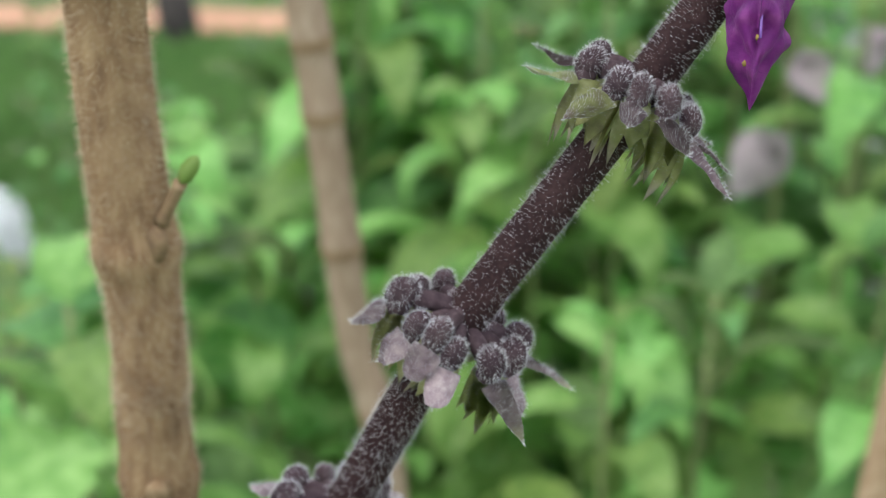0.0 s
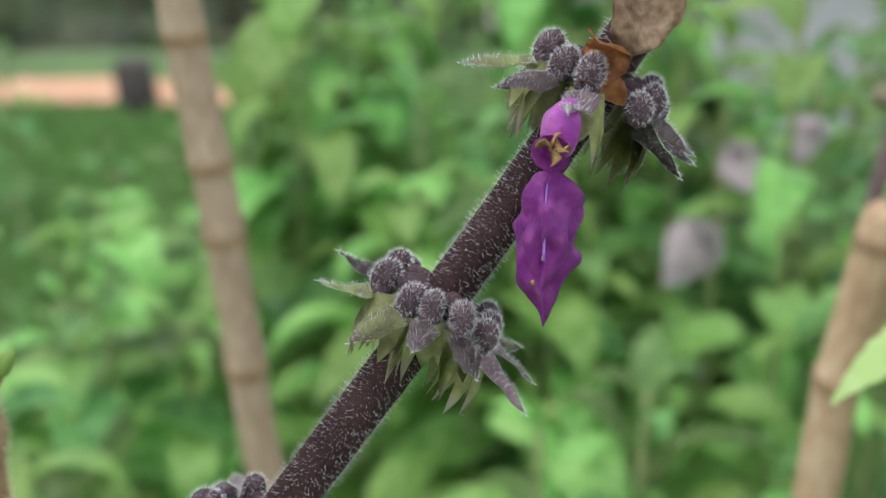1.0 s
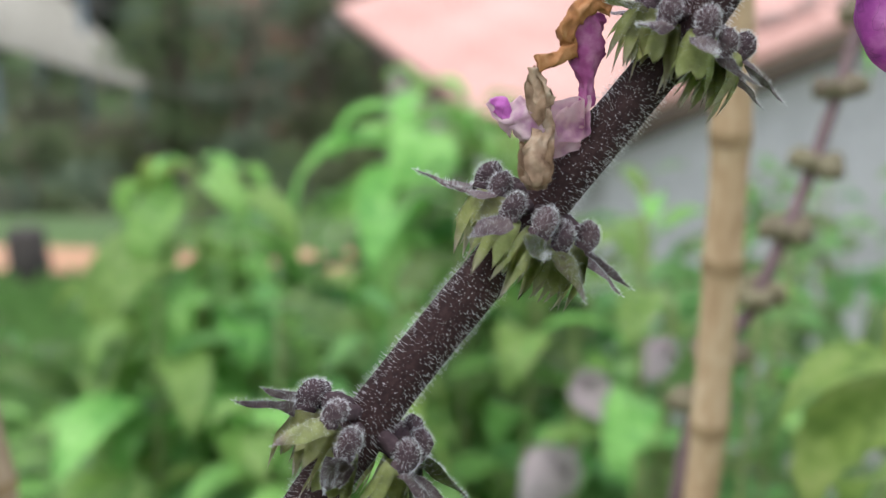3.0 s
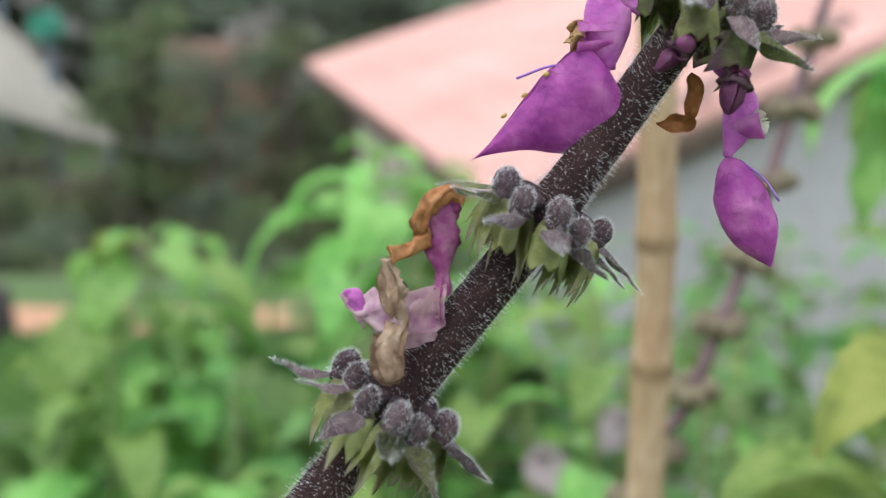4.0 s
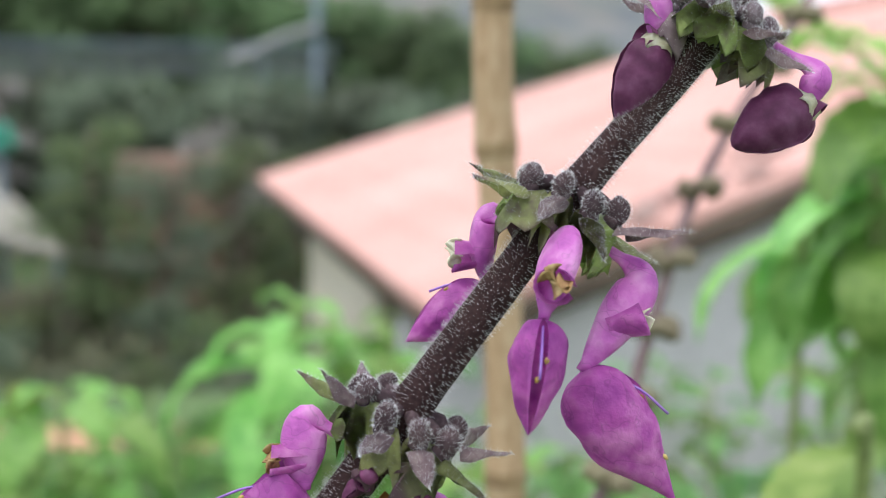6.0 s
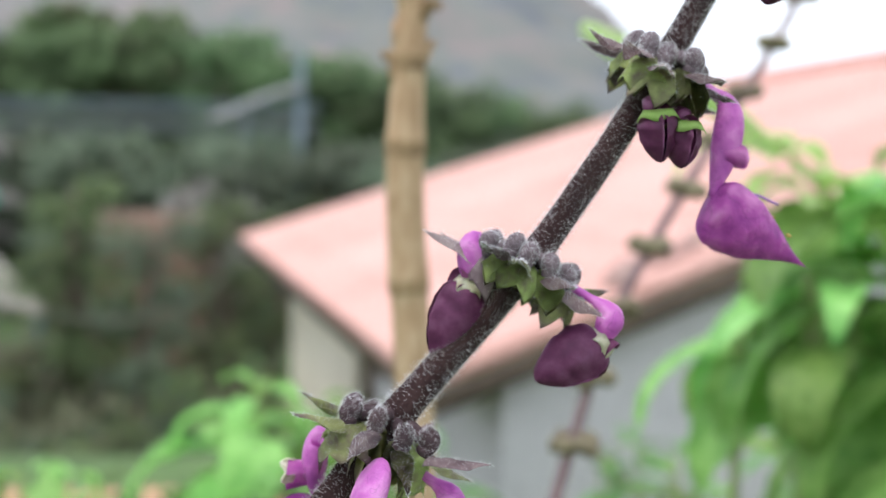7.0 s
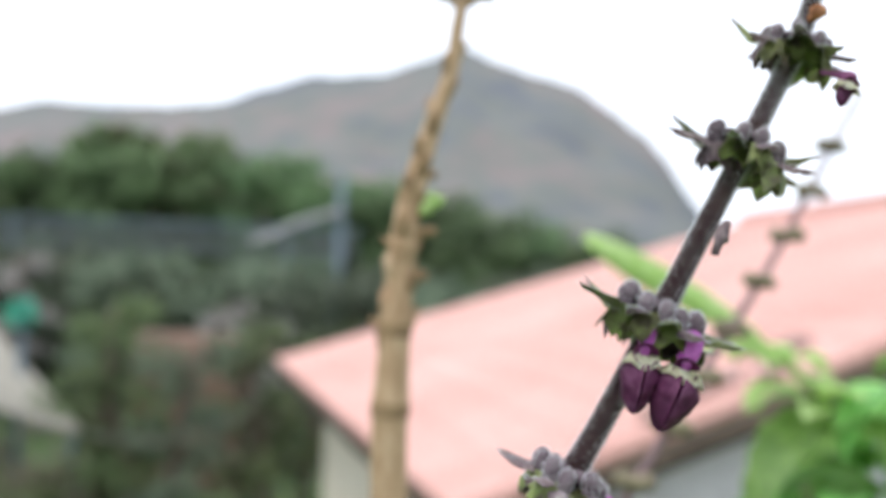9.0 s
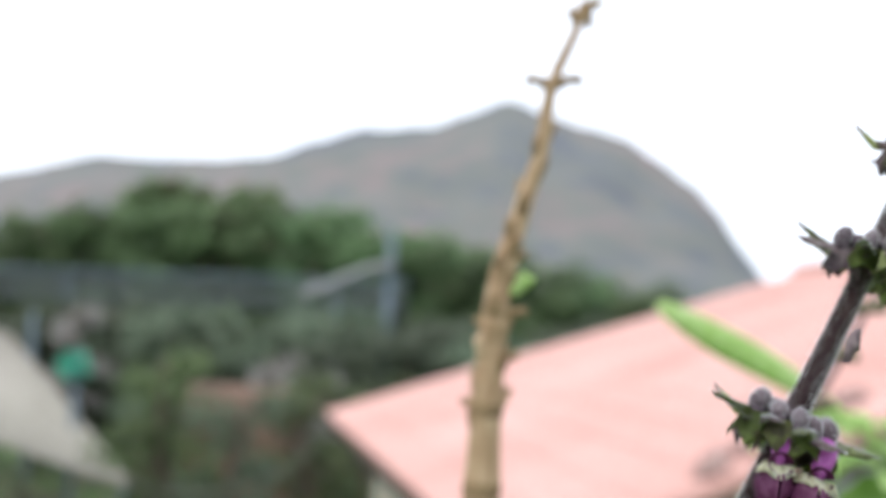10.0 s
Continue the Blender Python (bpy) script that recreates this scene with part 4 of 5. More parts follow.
# a rolled pale leaf that leans out of the big shoot
path = spline([(0.2829, 0.4598, 1.3683), (0.2578, 0.4612, 1.3914), (0.2265, 0.4621, 1.4109), (0.2004, 0.4598, 1.4238), (0.1778, 0.4571, 1.4354)], 6)
young = thing("young_leaf", None, None, "long rolled bright green young leaf above small pale leaves", "leaf")
young.location = path[0]
rel = [p - path[0] for p in path]
b = bmesh.new()
tube(b, rel[:12], 0.0016, 8)
part("stalk", b, YOUNG, young, "pale green stalk")
b = bmesh.new()
tube(b, rel[8:], [0.0008 + 0.0052 * math.sin(math.pi * min(1, max(0, (i + 0.6) / 17.2))) ** 0.6 for i in range(len(rel) - 8)], 10, True, 0.5)
part("blade", b, YOUNG, young, "rolled bright green blade")
rng = random.Random(55)
for k in range(14):
    leaf = part("side_leaf", leaf_mesh("side_leaf", YOUNG, 0.023 + 0.005 * (k % 3), 0.007 + 0.0015 * (k % 2), 1.0 + 0.25 * (k % 4), 0.2, 0.1, k, 0.2, 0.08), YOUNG, young, "small pale young leaf")
    leaf.matrix_local = Matrix.Translation(rel[1 + (k * 2) // 3]) @ Matrix.Rotation(2.4 * k, 4, "Z") @ Matrix.Rotation(rng.uniform(0.0, 0.8), 4, "X")

b = bmesh.new()
ellipsoid(b, (0, 0, 0.1), (Vector((0.16, 0, 0)), Vector((0, 0.13, 0)), Vector((0, 0, 0.15))), 0.12, 3, 2.0)
bag = thing("plastic_bag", b, WHITEPOT, "puffed white plastic bag lying in the grass", "plastic bag")
bag.location = (-1.31, 2.5, ground_z(-1.31, 2.5) + 0.02)


# ---- canes ----
def cane(name, pts, radii, nodes, mat, label, seed, fuzz=0, stubs=(), rings=True, swell=1.0):
    """A jointed cane. nodes: heights (z) of its rings; stubs: (z, side angle, length) of dead side shoots."""
    rng = random.Random(seed)
    fine = spline(pts, 24)
    zs = [p.z for p in fine]
    base = fine[0].copy()
    lo, hi = min(zs), max(zs)
    rad = []
    for p in fine:
        f = (p.z - lo) / (hi - lo)
        k = f * (len(radii) - 1)
        i = min(int(k), len(radii) - 2)
        r = radii[i] + (radii[i + 1] - radii[i]) * (k - i)
        for z in nodes:
            r *= 1 + 0.08 * swell * math.exp(-((p.z - z) / 0.0025) ** 2) + 0.05 * math.exp(-((p.z - z - 0.003) / 0.006) ** 2)
        rad.append(r * (1 + 0.02 * noise.noise((p.x * 90, p.y * 90, p.z * 120))))
    rel = [p - base for p in fine]
    b = bmesh.new()
    tube(b, rel, rad, 20)
    ob = thing(name, b, mat, label, "cane", "dry canes of the shrub")
    ob.location = base
    for z in (nodes if rings else ()):
        i = min(range(len(fine)), key=lambda q: abs(fine[q].z - z))
        i = max(1, min(len(fine) - 2, i))
        t = (fine[i + 1] - fine[i - 1]).normalized()
        b = bmesh.new()
        tube(b, [rel[i] - t * 0.0022, rel[i] - t * 0.0008, rel[i] + t * 0.0004, rel[i] + t * 0.0012], [rad[i] * 0.985, rad[i] * 1.008, rad[i] * 1.012, rad[i] * 0.98], 18, False)
        part("node_ring", b, NODE, ob, "darker brown joint ring")
    for z, a, ln in stubs:
        i = min(range(len(fine)), key=lambda q: abs(fine[q].z - z))
        d = Vector((math.cos(a), math.sin(a), 0.45))
        b = bmesh.new()
        p0 = rel[i] + d * rad[i] * 0.7
        tube(b, spline([p0, p0 + d * ln * 0.6, p0 + d * ln + Vector((0, 0, -0.3 * ln))], 3), [0.0014, 0.0012, 0.001, 0.0009, 0.0011, 0.0012, 0.0004], 7)
        part("stub", b, NODE, ob, "dead side stub")
    if fuzz:
        spots = []
        fr = frames_along(rel)
        inside = [q for q in range(1, len(rel) - 1) if 1.19 < fine[q].z < 1.32]
        for _ in range(fuzz):
            i = rng.choice(inside)
            f = rng.random()
            a = rng.uniform(0, 6.283)
            n = fr[i][1] * math.cos(a) + fr[i][2] * math.sin(a)
            spots.append((rel[i].lerp(rel[i + 1], f) + n * rad[i] * 0.99, n))
        part("fuzz", hair_mesh("fuzz", spots, 0.0008, 0.00002, 0, TANHAIR, rng, 0.25), TANHAIR, ob, kind="stuff")
    return ob


near = cane("brown_cane", [(-0.049, 0.116, 0.55), (-0.048, 0.1155, 0.9), (-0.0464, 0.1152, 1.12), (-0.0461, 0.1151, 1.21), (-0.0453, 0.1151, 1.2277), (-0.0452, 0.1151, 1.2444), (-0.0454, 0.1151, 1.2631), (-0.0447, 0.1151, 1.29), (-0.045, 0.1151, 1.36)], (0.006, 0.0056, 0.0043, 0.004), (1.2425, 1.2745, 1.2115), BROWNCANE, "thick fuzzy brown cane with swollen joints and a small green bud", 3, 16000, rings=False, swell=2.0)
b = bmesh.new()
o = near.location
tube(b, spline([V(-0.0412, 0.1125, 1.2468) - o, V(-0.0398, 0.1122, 1.2492) - o, V(-0.0385, 0.112, 1.2517) - o], 4), [0.0009, 0.00075, 0.0007, 0.0007, 0.0007, 0.0007, 0.0007, 0.00075, 0.0008], 10)
bud_stalk = part("bud_stalk", b, NODE, near, "brown bud stalk")
b = bmesh.new()
ax = Vector((0.55, 0, 0.83)).normalized()
ellipsoid(b, V(-0.0374, 0.1119, 1.2532) - o, (ax * 0.0019, Vector((0, 0.0008, 0)), ax.cross(Vector((0, 1, 0))) * 0.00095), 0.15)
part("bud", b, YELLOWLEAF, bud_stalk, "small green bud")
b = bmesh.new()
tube(b, spline([V(-0.0419, 0.1165, 1.2733) - o, V(-0.0405, 0.117, 1.2741) - o, V(-0.0392, 0.1172, 1.2743) - o], 4), [0.0011, 0.001, 0.0009, 0.0008, 0.0008, 0.0008, 0.0008, 0.0009, 0.001], 10)
bud_stalk = part("bud_stalk", b, YELLOWLEAF, near, "pale green bud stalk")
b = bmesh.new()
ellipsoid(b, V(-0.0383, 0.1174, 1.2746) - o, (Vector((0.0013, 0, 0.0003)), Vector((0, 0.0009, 0)), Vector((-0.0003, 0, 0.001))), 0.3)
part("bud", b, YELLOWLEAF, bud_stalk, "small curled green bud")
for z, r in ((1.2126, 0.00125), (1.2102, 0.0011)):
    b = bmesh.new()
    c = V(-0.0449, 0.1098, z) - o
    tube(b, [c + V(0, 0.0016, 0), c + V(0, 0.0002, 0), c + V(0, -0.0003, 0), c + V(0, -0.0001, 0), c + V(0, 0.0003, 0)], [r * 1.25, r * 1.15, r, r * 0.7, r * 0.25], 14)
    part("leaf_scar", b, NODE, near, "round leaf scar")
b = bmesh.new()
ellipsoid(b, V(-0.0418, 0.1118, 1.2446) - o, (Vector((0.0013, 0, 0)), Vector((0, 0.0007, 0)), Vector((0, 0, 0.0022))), 0.5)
part("leaf_scar", b, NODE, near, "round leaf scar")

cane("pale_cane", [(-0.02, 0.27, 0.4), (-0.03, 0.27, 0.9), (-0.0386, 0.27, 1.0925), (-0.0461, 0.27, 1.14), (-0.0495, 0.27, 1.18), (-0.0525, 0.27, 1.215), (-0.056, 0.27, 1.245), (-0.0585, 0.27, 1.275), (-0.06, 0.27, 1.31)], (0.0065, 0.0058, 0.005, 0.0045), (1.2207, 1.168, 1.203, 1.25, 1.12), MIDCANE, "slender pale brown cane with ringed joints", 5)
tall = cane("pale_cane", [(0.075, 0.262, 0.4), (0.088, 0.262, 0.9), (0.0935, 0.2612, 1.1475), (0.0975, 0.2612, 1.18), (0.1027, 0.2612, 1.22), (0.1037, 0.2612, 1.26), (0.1037, 0.2612, 1.2998), (0.1018, 0.2612, 1.345), (0.0995, 0.2612, 1.379), (0.0993, 0.2612, 1.3993), (0.1003, 0.2612, 1.425), (0.1018, 0.2612, 1.4386), (0.106, 0.2612, 1.455), (0.1094, 0.2612, 1.4665), (0.1113, 0.2612, 1.4811), (0.1157, 0.2612, 1.4924), (0.1183, 0.2612, 1.4991)], (0.0052, 0.005, 0.0048, 0.0045, 0.0042, 0.004, 0.0037, 0.0036, 0.0039, 0.0039, 0.0008), (1.2369, 1.2731, 1.2997, 1.367, 1.394, 1.4119, 1.427, 1.44), PALECANE, "tall dry straw-coloured cane with ringed joints and a thin dead tip", 7, 0,
     ((1.413, 0.3, 0.003), (1.42, 0.1, 0.004), (1.43, -0.2, 0.005), (1.437, 0.2, 0.003), (1.4425, 0.3, 0.003), (1.4105, 3.0, 0.003), (1.428, 3.2, 0.002), (1.481, 0.1, 0.006), (1.481, 2.9, 0.005), (1.497, 2.5, 0.003), (1.5, 0.2, 0.003)))
b = bmesh.new()
for k, (dx, dz, r) in enumerate(((-0.0012, 0.0004, 0.0013), (0.001, 0.0012, 0.0014), (0.0002, 0.0028, 0.0011), (0.0018, -0.0006, 0.0009))):
    ellipsoid(b, V((0.1174, 0.2612, 1.4963)) + V(dx, 0.0003 * k, dz) - tall.location, (Vector((r, 0, 0.0004)), Vector((0, r * 0.8, 0)), Vector((0, 0, r * 1.3))), 0.4, 2, k)
part("dry_bud", b, NODE, tall, "dried brown bud at the tip")
rng = random.Random(77)
for k in range(16):
    z = 1.408 + 0.0042 * k + rng.uniform(-0.001, 0.001)
    x = float(np.interp(z, (1.3993, 1.425, 1.4386, 1.455, 1.4665, 1.4811), (0.0993, 0.1003, 0.1018, 0.106, 0.1094, 0.1113)))
    r = float(np.interp(z, (1.4, 1.43, 1.48), (0.0037, 0.003, 0.0012)))
    a = rng.uniform(-2.2, 0.6) if k % 2 else rng.uniform(2.4, 4.4)
    out = Vector((math.cos(a), math.sin(a), 0))
    side = Vector((-out.y, out.x, 0))
    b = bmesh.new()
    ellipsoid(b, V((x, 0.2612, z)) + out * r * 0.95 - tall.location, (out * 0.0007, side * r * 0.62, Vector((0.15, 0, 1)) * 0.0034 + out * 0.0009), 0.5, 2, k)
    part("dry_scale", b, NODE if k > 5 or k % 3 == 0 else PALECANE, tall, "withered brown scale" if k == 0 else "")
b = bmesh.new()
for k, (dx, dz, r) in enumerate(((0.0042, 0.0, 0.0016), (0.0058, 0.0012, 0.0014), (0.0048, 0.0022, 0.0011))):
    ellipsoid(b, V((0.1012, 0.26, 1.437)) + V(dx, 0, dz) - tall.location, (Vector((r * 1.3, 0, r * 0.5)), Vector((0, r * 0.7, 0)), Vector((0, 0, r))), 0.4, 2, k)
part("green_bud", b, YOUNG, tall, "small yellow-green side bud")
cane("pale_cane", [(0.068, 0.258, 0.4), (0.08, 0.258, 0.9), (0.0895, 0.2575, 1.14), (0.0925, 0.2575, 1.18), (0.0965, 0.2575, 1.208), (0.0975, 0.2575, 1.212)], (0.006, 0.0055, 0.0053, 0.005), (1.207, 1.172), PALECANE, "short cut pale cane beside the tall dry cane", 8)


# ---- the second flower spike, further back ----
def second_spike():
    pts = [(0.09, 0.3, 0.9), (0.104, 0.29, 1.2), (0.1207, 0.29, 1.256), (0.1331, 0.298, 1.284), (0.1463, 0.308, 1.322), (0.1583, 0.316, 1.353), (0.1854, 0.33, 1.394), (0.2075, 0.345, 1.4226), (0.2257, 0.355, 1.4519), (0.243, 0.363, 1.482)]
    fine = spline(pts, 8)
    base = fine[0].copy()
    spike = thing("distant_flower_spike", None, None, "thin mauve flower spike with brown seed whorls", "flower spike")
    spike.location = base
    b = bmesh.new()
    tube(b, [p - base for p in fine], [0.0022 - 0.0014 * i / len(fine) for i in range(len(fine))], 8)
    part("stem", b, SPIKE2, spike)
    rng = random.Random(9)
    for z in (1.232, 1.2445, 1.258, 1.2725, 1.287, 1.304, 1.321, 1.337, 1.354, 1.37, 1.384, 1.397, 1.41, 1.4235, 1.4375, 1.451, 1.465):
        p = min(fine, key=lambda q: abs(q.z - z))
        b = bmesh.new()
        k = 0.84 - 0.3 * (z - 1.23) / 0.24
        for j in range(8):
            a = j * 0.785 + rng.uniform(-0.2, 0.2)
            d = Vector((math.cos(a), math.sin(a), -0.25))
            c = p - base + Vector((0, 0, z - p.z)) + d * 0.0052 * k
            s = d.cross(UP).normalized()
            ellipsoid(b, c + UP * rng.uniform(-0.0012, 0.0012) * k, (d * 0.004 * k * rng.uniform(0.7, 1.15), s * 0.0024 * k, d.cross(s) * 0.0032 * k), 0.5, 2, j)
        part("whorl", b, SPIKEHEAD, spike)


second_spike()


# ---- the main flower spike ----
WHORLS = [V(-0.0215, 0.0939, 1.2213), V(-0.01, 0.0945, 1.2425), V(0.0066, 0.0994, 1.2651), V(0.0203, 0.1044, 1.284), V(0.0332, 0.1089, 1.303), V(0.0475, 0.1125, 1.3205), V(0.0601, 0.1153, 1.3355), V(0.0731, 0.1182, 1.3525), V(0.0871, 0.1209, 1.3705), V(0.1001, 0.1229, 1.3854), V(0.113, 0.1251, 1.4043), V(0.1225, 0.127, 1.4217), V(0.132, 0.1288, 1.4406), V(0.1376, 0.1299, 1.4523), V(0.1405, 0.1303, 1.4617)]
RADII = [0.0022, 0.00215, 0.0021, 0.00208, 0.00203, 0.00195, 0.0019, 0.00172, 0.00158, 0.00138, 0.00128, 0.00122, 0.0011, 0.001, 0.00085]
SPIKE_PTS = [V(-0.12, 0.09, 0.95), V(-0.075, 0.0915, 1.12), V(-0.048, 0.0925, 1.175)] + WHORLS + [V(0.143, 0.1306, 1.471), V(0.144, 0.131, 1.478)]
SPIKE_RAD = [0.0034, 0.003, 0.0027] + RADII + [0.0007, 0.0003]
STEPS = 16
fine = spline(SPIKE_PTS, STEPS)
fine_r = []
for i in range(len(fine)):
    k = i / STEPS
    j = min(int(k), len(SPIKE_RAD) - 2)
    r = SPIKE_RAD[j] + (SPIKE_RAD[j + 1] - SPIKE_RAD[j]) * (k - j)
    near_whorl = min((fine[i] - w).length for w in WHORLS)
    fine_r.append(r * (1 + 0.12 * math.exp(-(near_whorl / 0.0022) ** 2)) * (1 + 0.025 * noise.noise(fine[i] * 700)))
BASE = fine[0].copy()
spike = thing("flower_spike", None, None, "dark purple hairy flower spike with whorls of calyces and magenta flowers", "flower spike")
spike.location = BASE
bm = bmesh.new()
tube(bm, [p - BASE for p in fine], fine_r, 24)
part("stem", bm, STEM, spike, "dark purple-brown hairy stem")
rng = random.Random(31)
fr = frames_along(fine)
upper = next(i for i, p in enumerate(fine) if p.z > 1.375)
first = next(i for i, p in enumerate(fine) if p.z > 1.195)


def stem_hairs(lo, hi, count, bead, beaded, label, length=0.0004):
    spots = []
    for _ in range(count):
        i = rng.randrange(lo, hi)
        f, a = rng.random(), rng.uniform(0, 6.283)
        n = fr[i][1] * math.cos(a) + fr[i][2] * math.sin(a)
        spots.append((fine[i].lerp(fine[i + 1], f) - BASE + n * fine_r[i] * 0.99, n))
    part("stem_hairs", hair_mesh("stem_hairs", spots, length, 0.0000105, bead, HAIR, rng, 0.08, beaded), HAIR, spike, label, kind="stuff")


stem_hairs(first, upper, 24000, 0.00002, 0.3, "fine white hairs")
stem_hairs(first, upper, 9000, 0.00004, 1.0, "longer hairs with glassy beads", 0.00052)
stem_hairs(upper, len(fine) - 2, 46000, 0, 0.0, "fine short white hairs")


def shield_lip(s):
    return max(0.01, (0.74 + 0.42 * s) * (1 - s) ** 0.42)


def thorn_lip(s):
    return max(0.01, (0.75 + 0.7 * s) * (1 - s) ** 0.95)


def calyx_meshes(seed, open_cup, lip_long=0.0036, lip_wide=0.0016, lip_tilt=135, lip_mat=None, ball=1.0, tooth=1.0, tooth_mat=None, count=6, body_mat=None, outline=shield_lip, lip_cup=0.25, mouth=1.0, flare=0.00062):
    """Dome, upper lip, lower teeth and hairs of one calyx; outward is +Z, towards the spike's tip +Y."""
    rng = random.Random(seed)
    tooth_mat = tooth_mat or TOOTH
    b = bmesh.new()
    dome = Vector((0, 0.0007, 0.0028))
    r = 0.00108 * ball
    ellipsoid(b, dome, (Vector((r * 0.96, 0, 0)), Vector((0, r * 1.22, r * 0.1)), Vector((0, -0.0003, r * 1.08))), 0.14, 3, seed)
    tube(b, spline([Vector((0, 0.0003, -0.0008)), Vector((0, 0.0006, 0.0008)), Vector((0, 0.0004, 0.002))], 3), 0.00065, 8)
    ellipsoid(b, dome + Vector((0, -0.0009, 0.0001)), (Vector((r * 0.98, 0, 0)), Vector((0, r * 0.9, 0)), Vector((0, 0, r * 0.88))), 0.1, 2, seed + 3)
    body = to_mesh(b, body_mat or CALYX, True, "calyx")
    # upper lip: a shield that grows out of the dome over the mouth
    b = bmesh.new()
    ln = lip_long * rng.uniform(0.82, 1.2)
    blade(b, outline, ln, lip_wide, rng.uniform(-0.35, 0.35), lip_cup, 5, 14, 0.16, 0, seed, rng.uniform(-0.3, 0.3))
    for v in b.verts:
        v.co.z += 0.00016 * noise.noise(v.co * 800 + Vector((seed, 0, 0)))
        v.co.y += 0.00022 * noise.noise((v.co.x * 1500, seed, 0)) * min(1.0, v.co.y / ln)
    b.transform(Matrix.Translation((0, -0.0002, 0.0029 + 0.0009 * ball)) @ Matrix.Rotation(radians(lip_tilt + rng.uniform(-12, 12)), 4, "X"))
    bmesh.ops.solidify(b, geom=b.faces[:], thickness=0.00012)
    lip = to_mesh(b, lip_mat or (LIP if seed % 5 else GREENLIP), True, "upper_lip")
    # lower lip: a fluted green bell whose rim splits into pointed teeth
    b = bmesh.new()
    cols, levels = count * 4, 7
    longs = [rng.uniform(0.62, 1.2) for _ in range(count)]
    bell = Matrix.Rotation(radians(open_cup * 0.6), 4, "X")
    rings = []
    for q in range(levels + 1):
        f = q / levels
        row = []
        for k in range(cols):
            a = 2 * math.pi * k / cols + 0.3 * seed
            t = (k % 4) / 4
            peak = 1 - abs(2 * t - 1)
            ln = 0.0041 * tooth * (0.5 + (longs[k // 4] - 0.5) * peak)
            w = mouth * (0.00098 + flare * f ** 0.8) * (1 + 0.1 * (peak - 0.5) * min(1, 2 * f))
            p = Vector((math.cos(a) * w * 1.12, -ln * f, 0.0005 * f + math.sin(a) * w * 0.9))
            p += 0.00014 * f * noise.noise_vector(p * 900 + Vector((seed, 0, 0)))
            row.append(b.verts.new(bell @ p + Vector((0, -0.0003, 0.0026))))
        rings.append(row)
    for p, q in zip(rings, rings[1:]):
        for k in range(cols):
            b.faces.new((p[k], p[(k + 1) % cols], q[(k + 1) % cols], q[k]))
    bmesh.ops.solidify(b, geom=b.faces[:], thickness=0.0001)
    teeth = to_mesh(b, tooth_mat, True, "lower_lip")
    spots = []
    for _ in range(680):
        d = Vector((rng.gauss(0, 1), rng.gauss(0, 1), rng.gauss(0, 1))).normalized()
        if d.y < -0.6:
            continue
        spots.append((dome + Vector((d.x * r * 0.96, d.y * r * 1.22 - 0.0003 * d.z, d.z * r * 1.08 + d.y * r * 0.1)), d))
    for me, number in ((lip, 420), (teeth, 320)):
        for _ in range(number):
            face = me.polygons[rng.randrange(len(me.polygons))]
            a, c = me.vertices[face.vertices[0]].co, me.vertices[face.vertices[2]].co
            spots.append((a.lerp(c, rng.random()).lerp(face.center, rng.random() * 0.6), face.normal.copy()))
    hairs = hair_mesh("calyx_hairs", spots, 0.00029, 0.0000078, 0.000016, HAIR, rng, 0.14, 0.4)
    return body, lip, teeth, hairs


BROADLIPS = [calyx_meshes(40 + k, (0, 8, -6, 14, 4, 10)[k], (0.0031, 0.0029, 0.0042, 0.0031, 0.0038, 0.003)[k], (0.0016, 0.0017, 0.0013, 0.0016, 0.0014, 0.0017)[k], (130, 122, 100, 134, 108, 126)[k], LIP, ball=0.88, count=8, mouth=0.88, outline=thorn_lip if k == 2 else shield_lip) for k in range(6)]
CALYCES = [calyx_meshes(50 + k, (0, 8, -6, 14, 4, 10)[k], 0.0041, 0.0015, 100, GREENLIP if k % 3 == 2 else DUSKLIP, ball=0.82, tooth=1.08, count=8, mouth=0.95, outline=thorn_lip, lip_cup=0.4) for k in range(6)]
STARRY = [calyx_meshes(70 + k, (14, 34, 44, 24, 38)[k], 0.0052, 0.0019, (66, 82, 74, 90, 70)[k], GREENLIP if k % 2 else DUSKLIP, 0.85, 1.1, DEEPGREEN if k % 3 else GREENLIP, 7, None, thorn_lip, 0.6, 1.1, 0.0015) for k in range(5)]
COMPACT = [calyx_meshes(80 + k, (14, 30, 8, 24, 16)[k], 0.0045, 0.0017, (74, 88, 80, 96, 84)[k], GREENLIP if k % 4 == 0 else DUSKLIP, 0.8, 0.8, (DEEPGREEN, DUSKLIP, GREENLIP)[k % 3], 5, SILVER, thorn_lip, 0.6, 1.05, 0.001) for k in range(5)]


def calyx_frame(index, phi, sag=0.35):
    """Frame of a calyx on a whorl: phi 0 faces the viewer's side of the spike, 90 its lower right, -90 its upper left."""
    w = WHORLS[index]
    nxt = WHORLS[min(index + 1, len(WHORLS) - 1)]
    prv = WHORLS[max(index - 1, 0)]
    axis = (nxt - prv).normalized()
    front = Vector((0, -1, 0))
    front = (front - axis * front.dot(axis)).normalized()
    right = axis.cross(front).normalized()
    if right.x < 0:
        right = -right
    out = front * math.cos(radians(phi)) + right * math.sin(radians(phi))
    downward = (axis * -0.5 + UP * -0.55).normalized()
    out2 = Vector((out.x, out.y, out.z * 0.6 - sag * 0.3)).normalized()
    up_ = (-downward + out2 * downward.dot(out2)).normalized()
    return w, axis, out, basis(w + out * RADII[index] * 0.85, up_.cross(out2).normalized(), up_, out2)


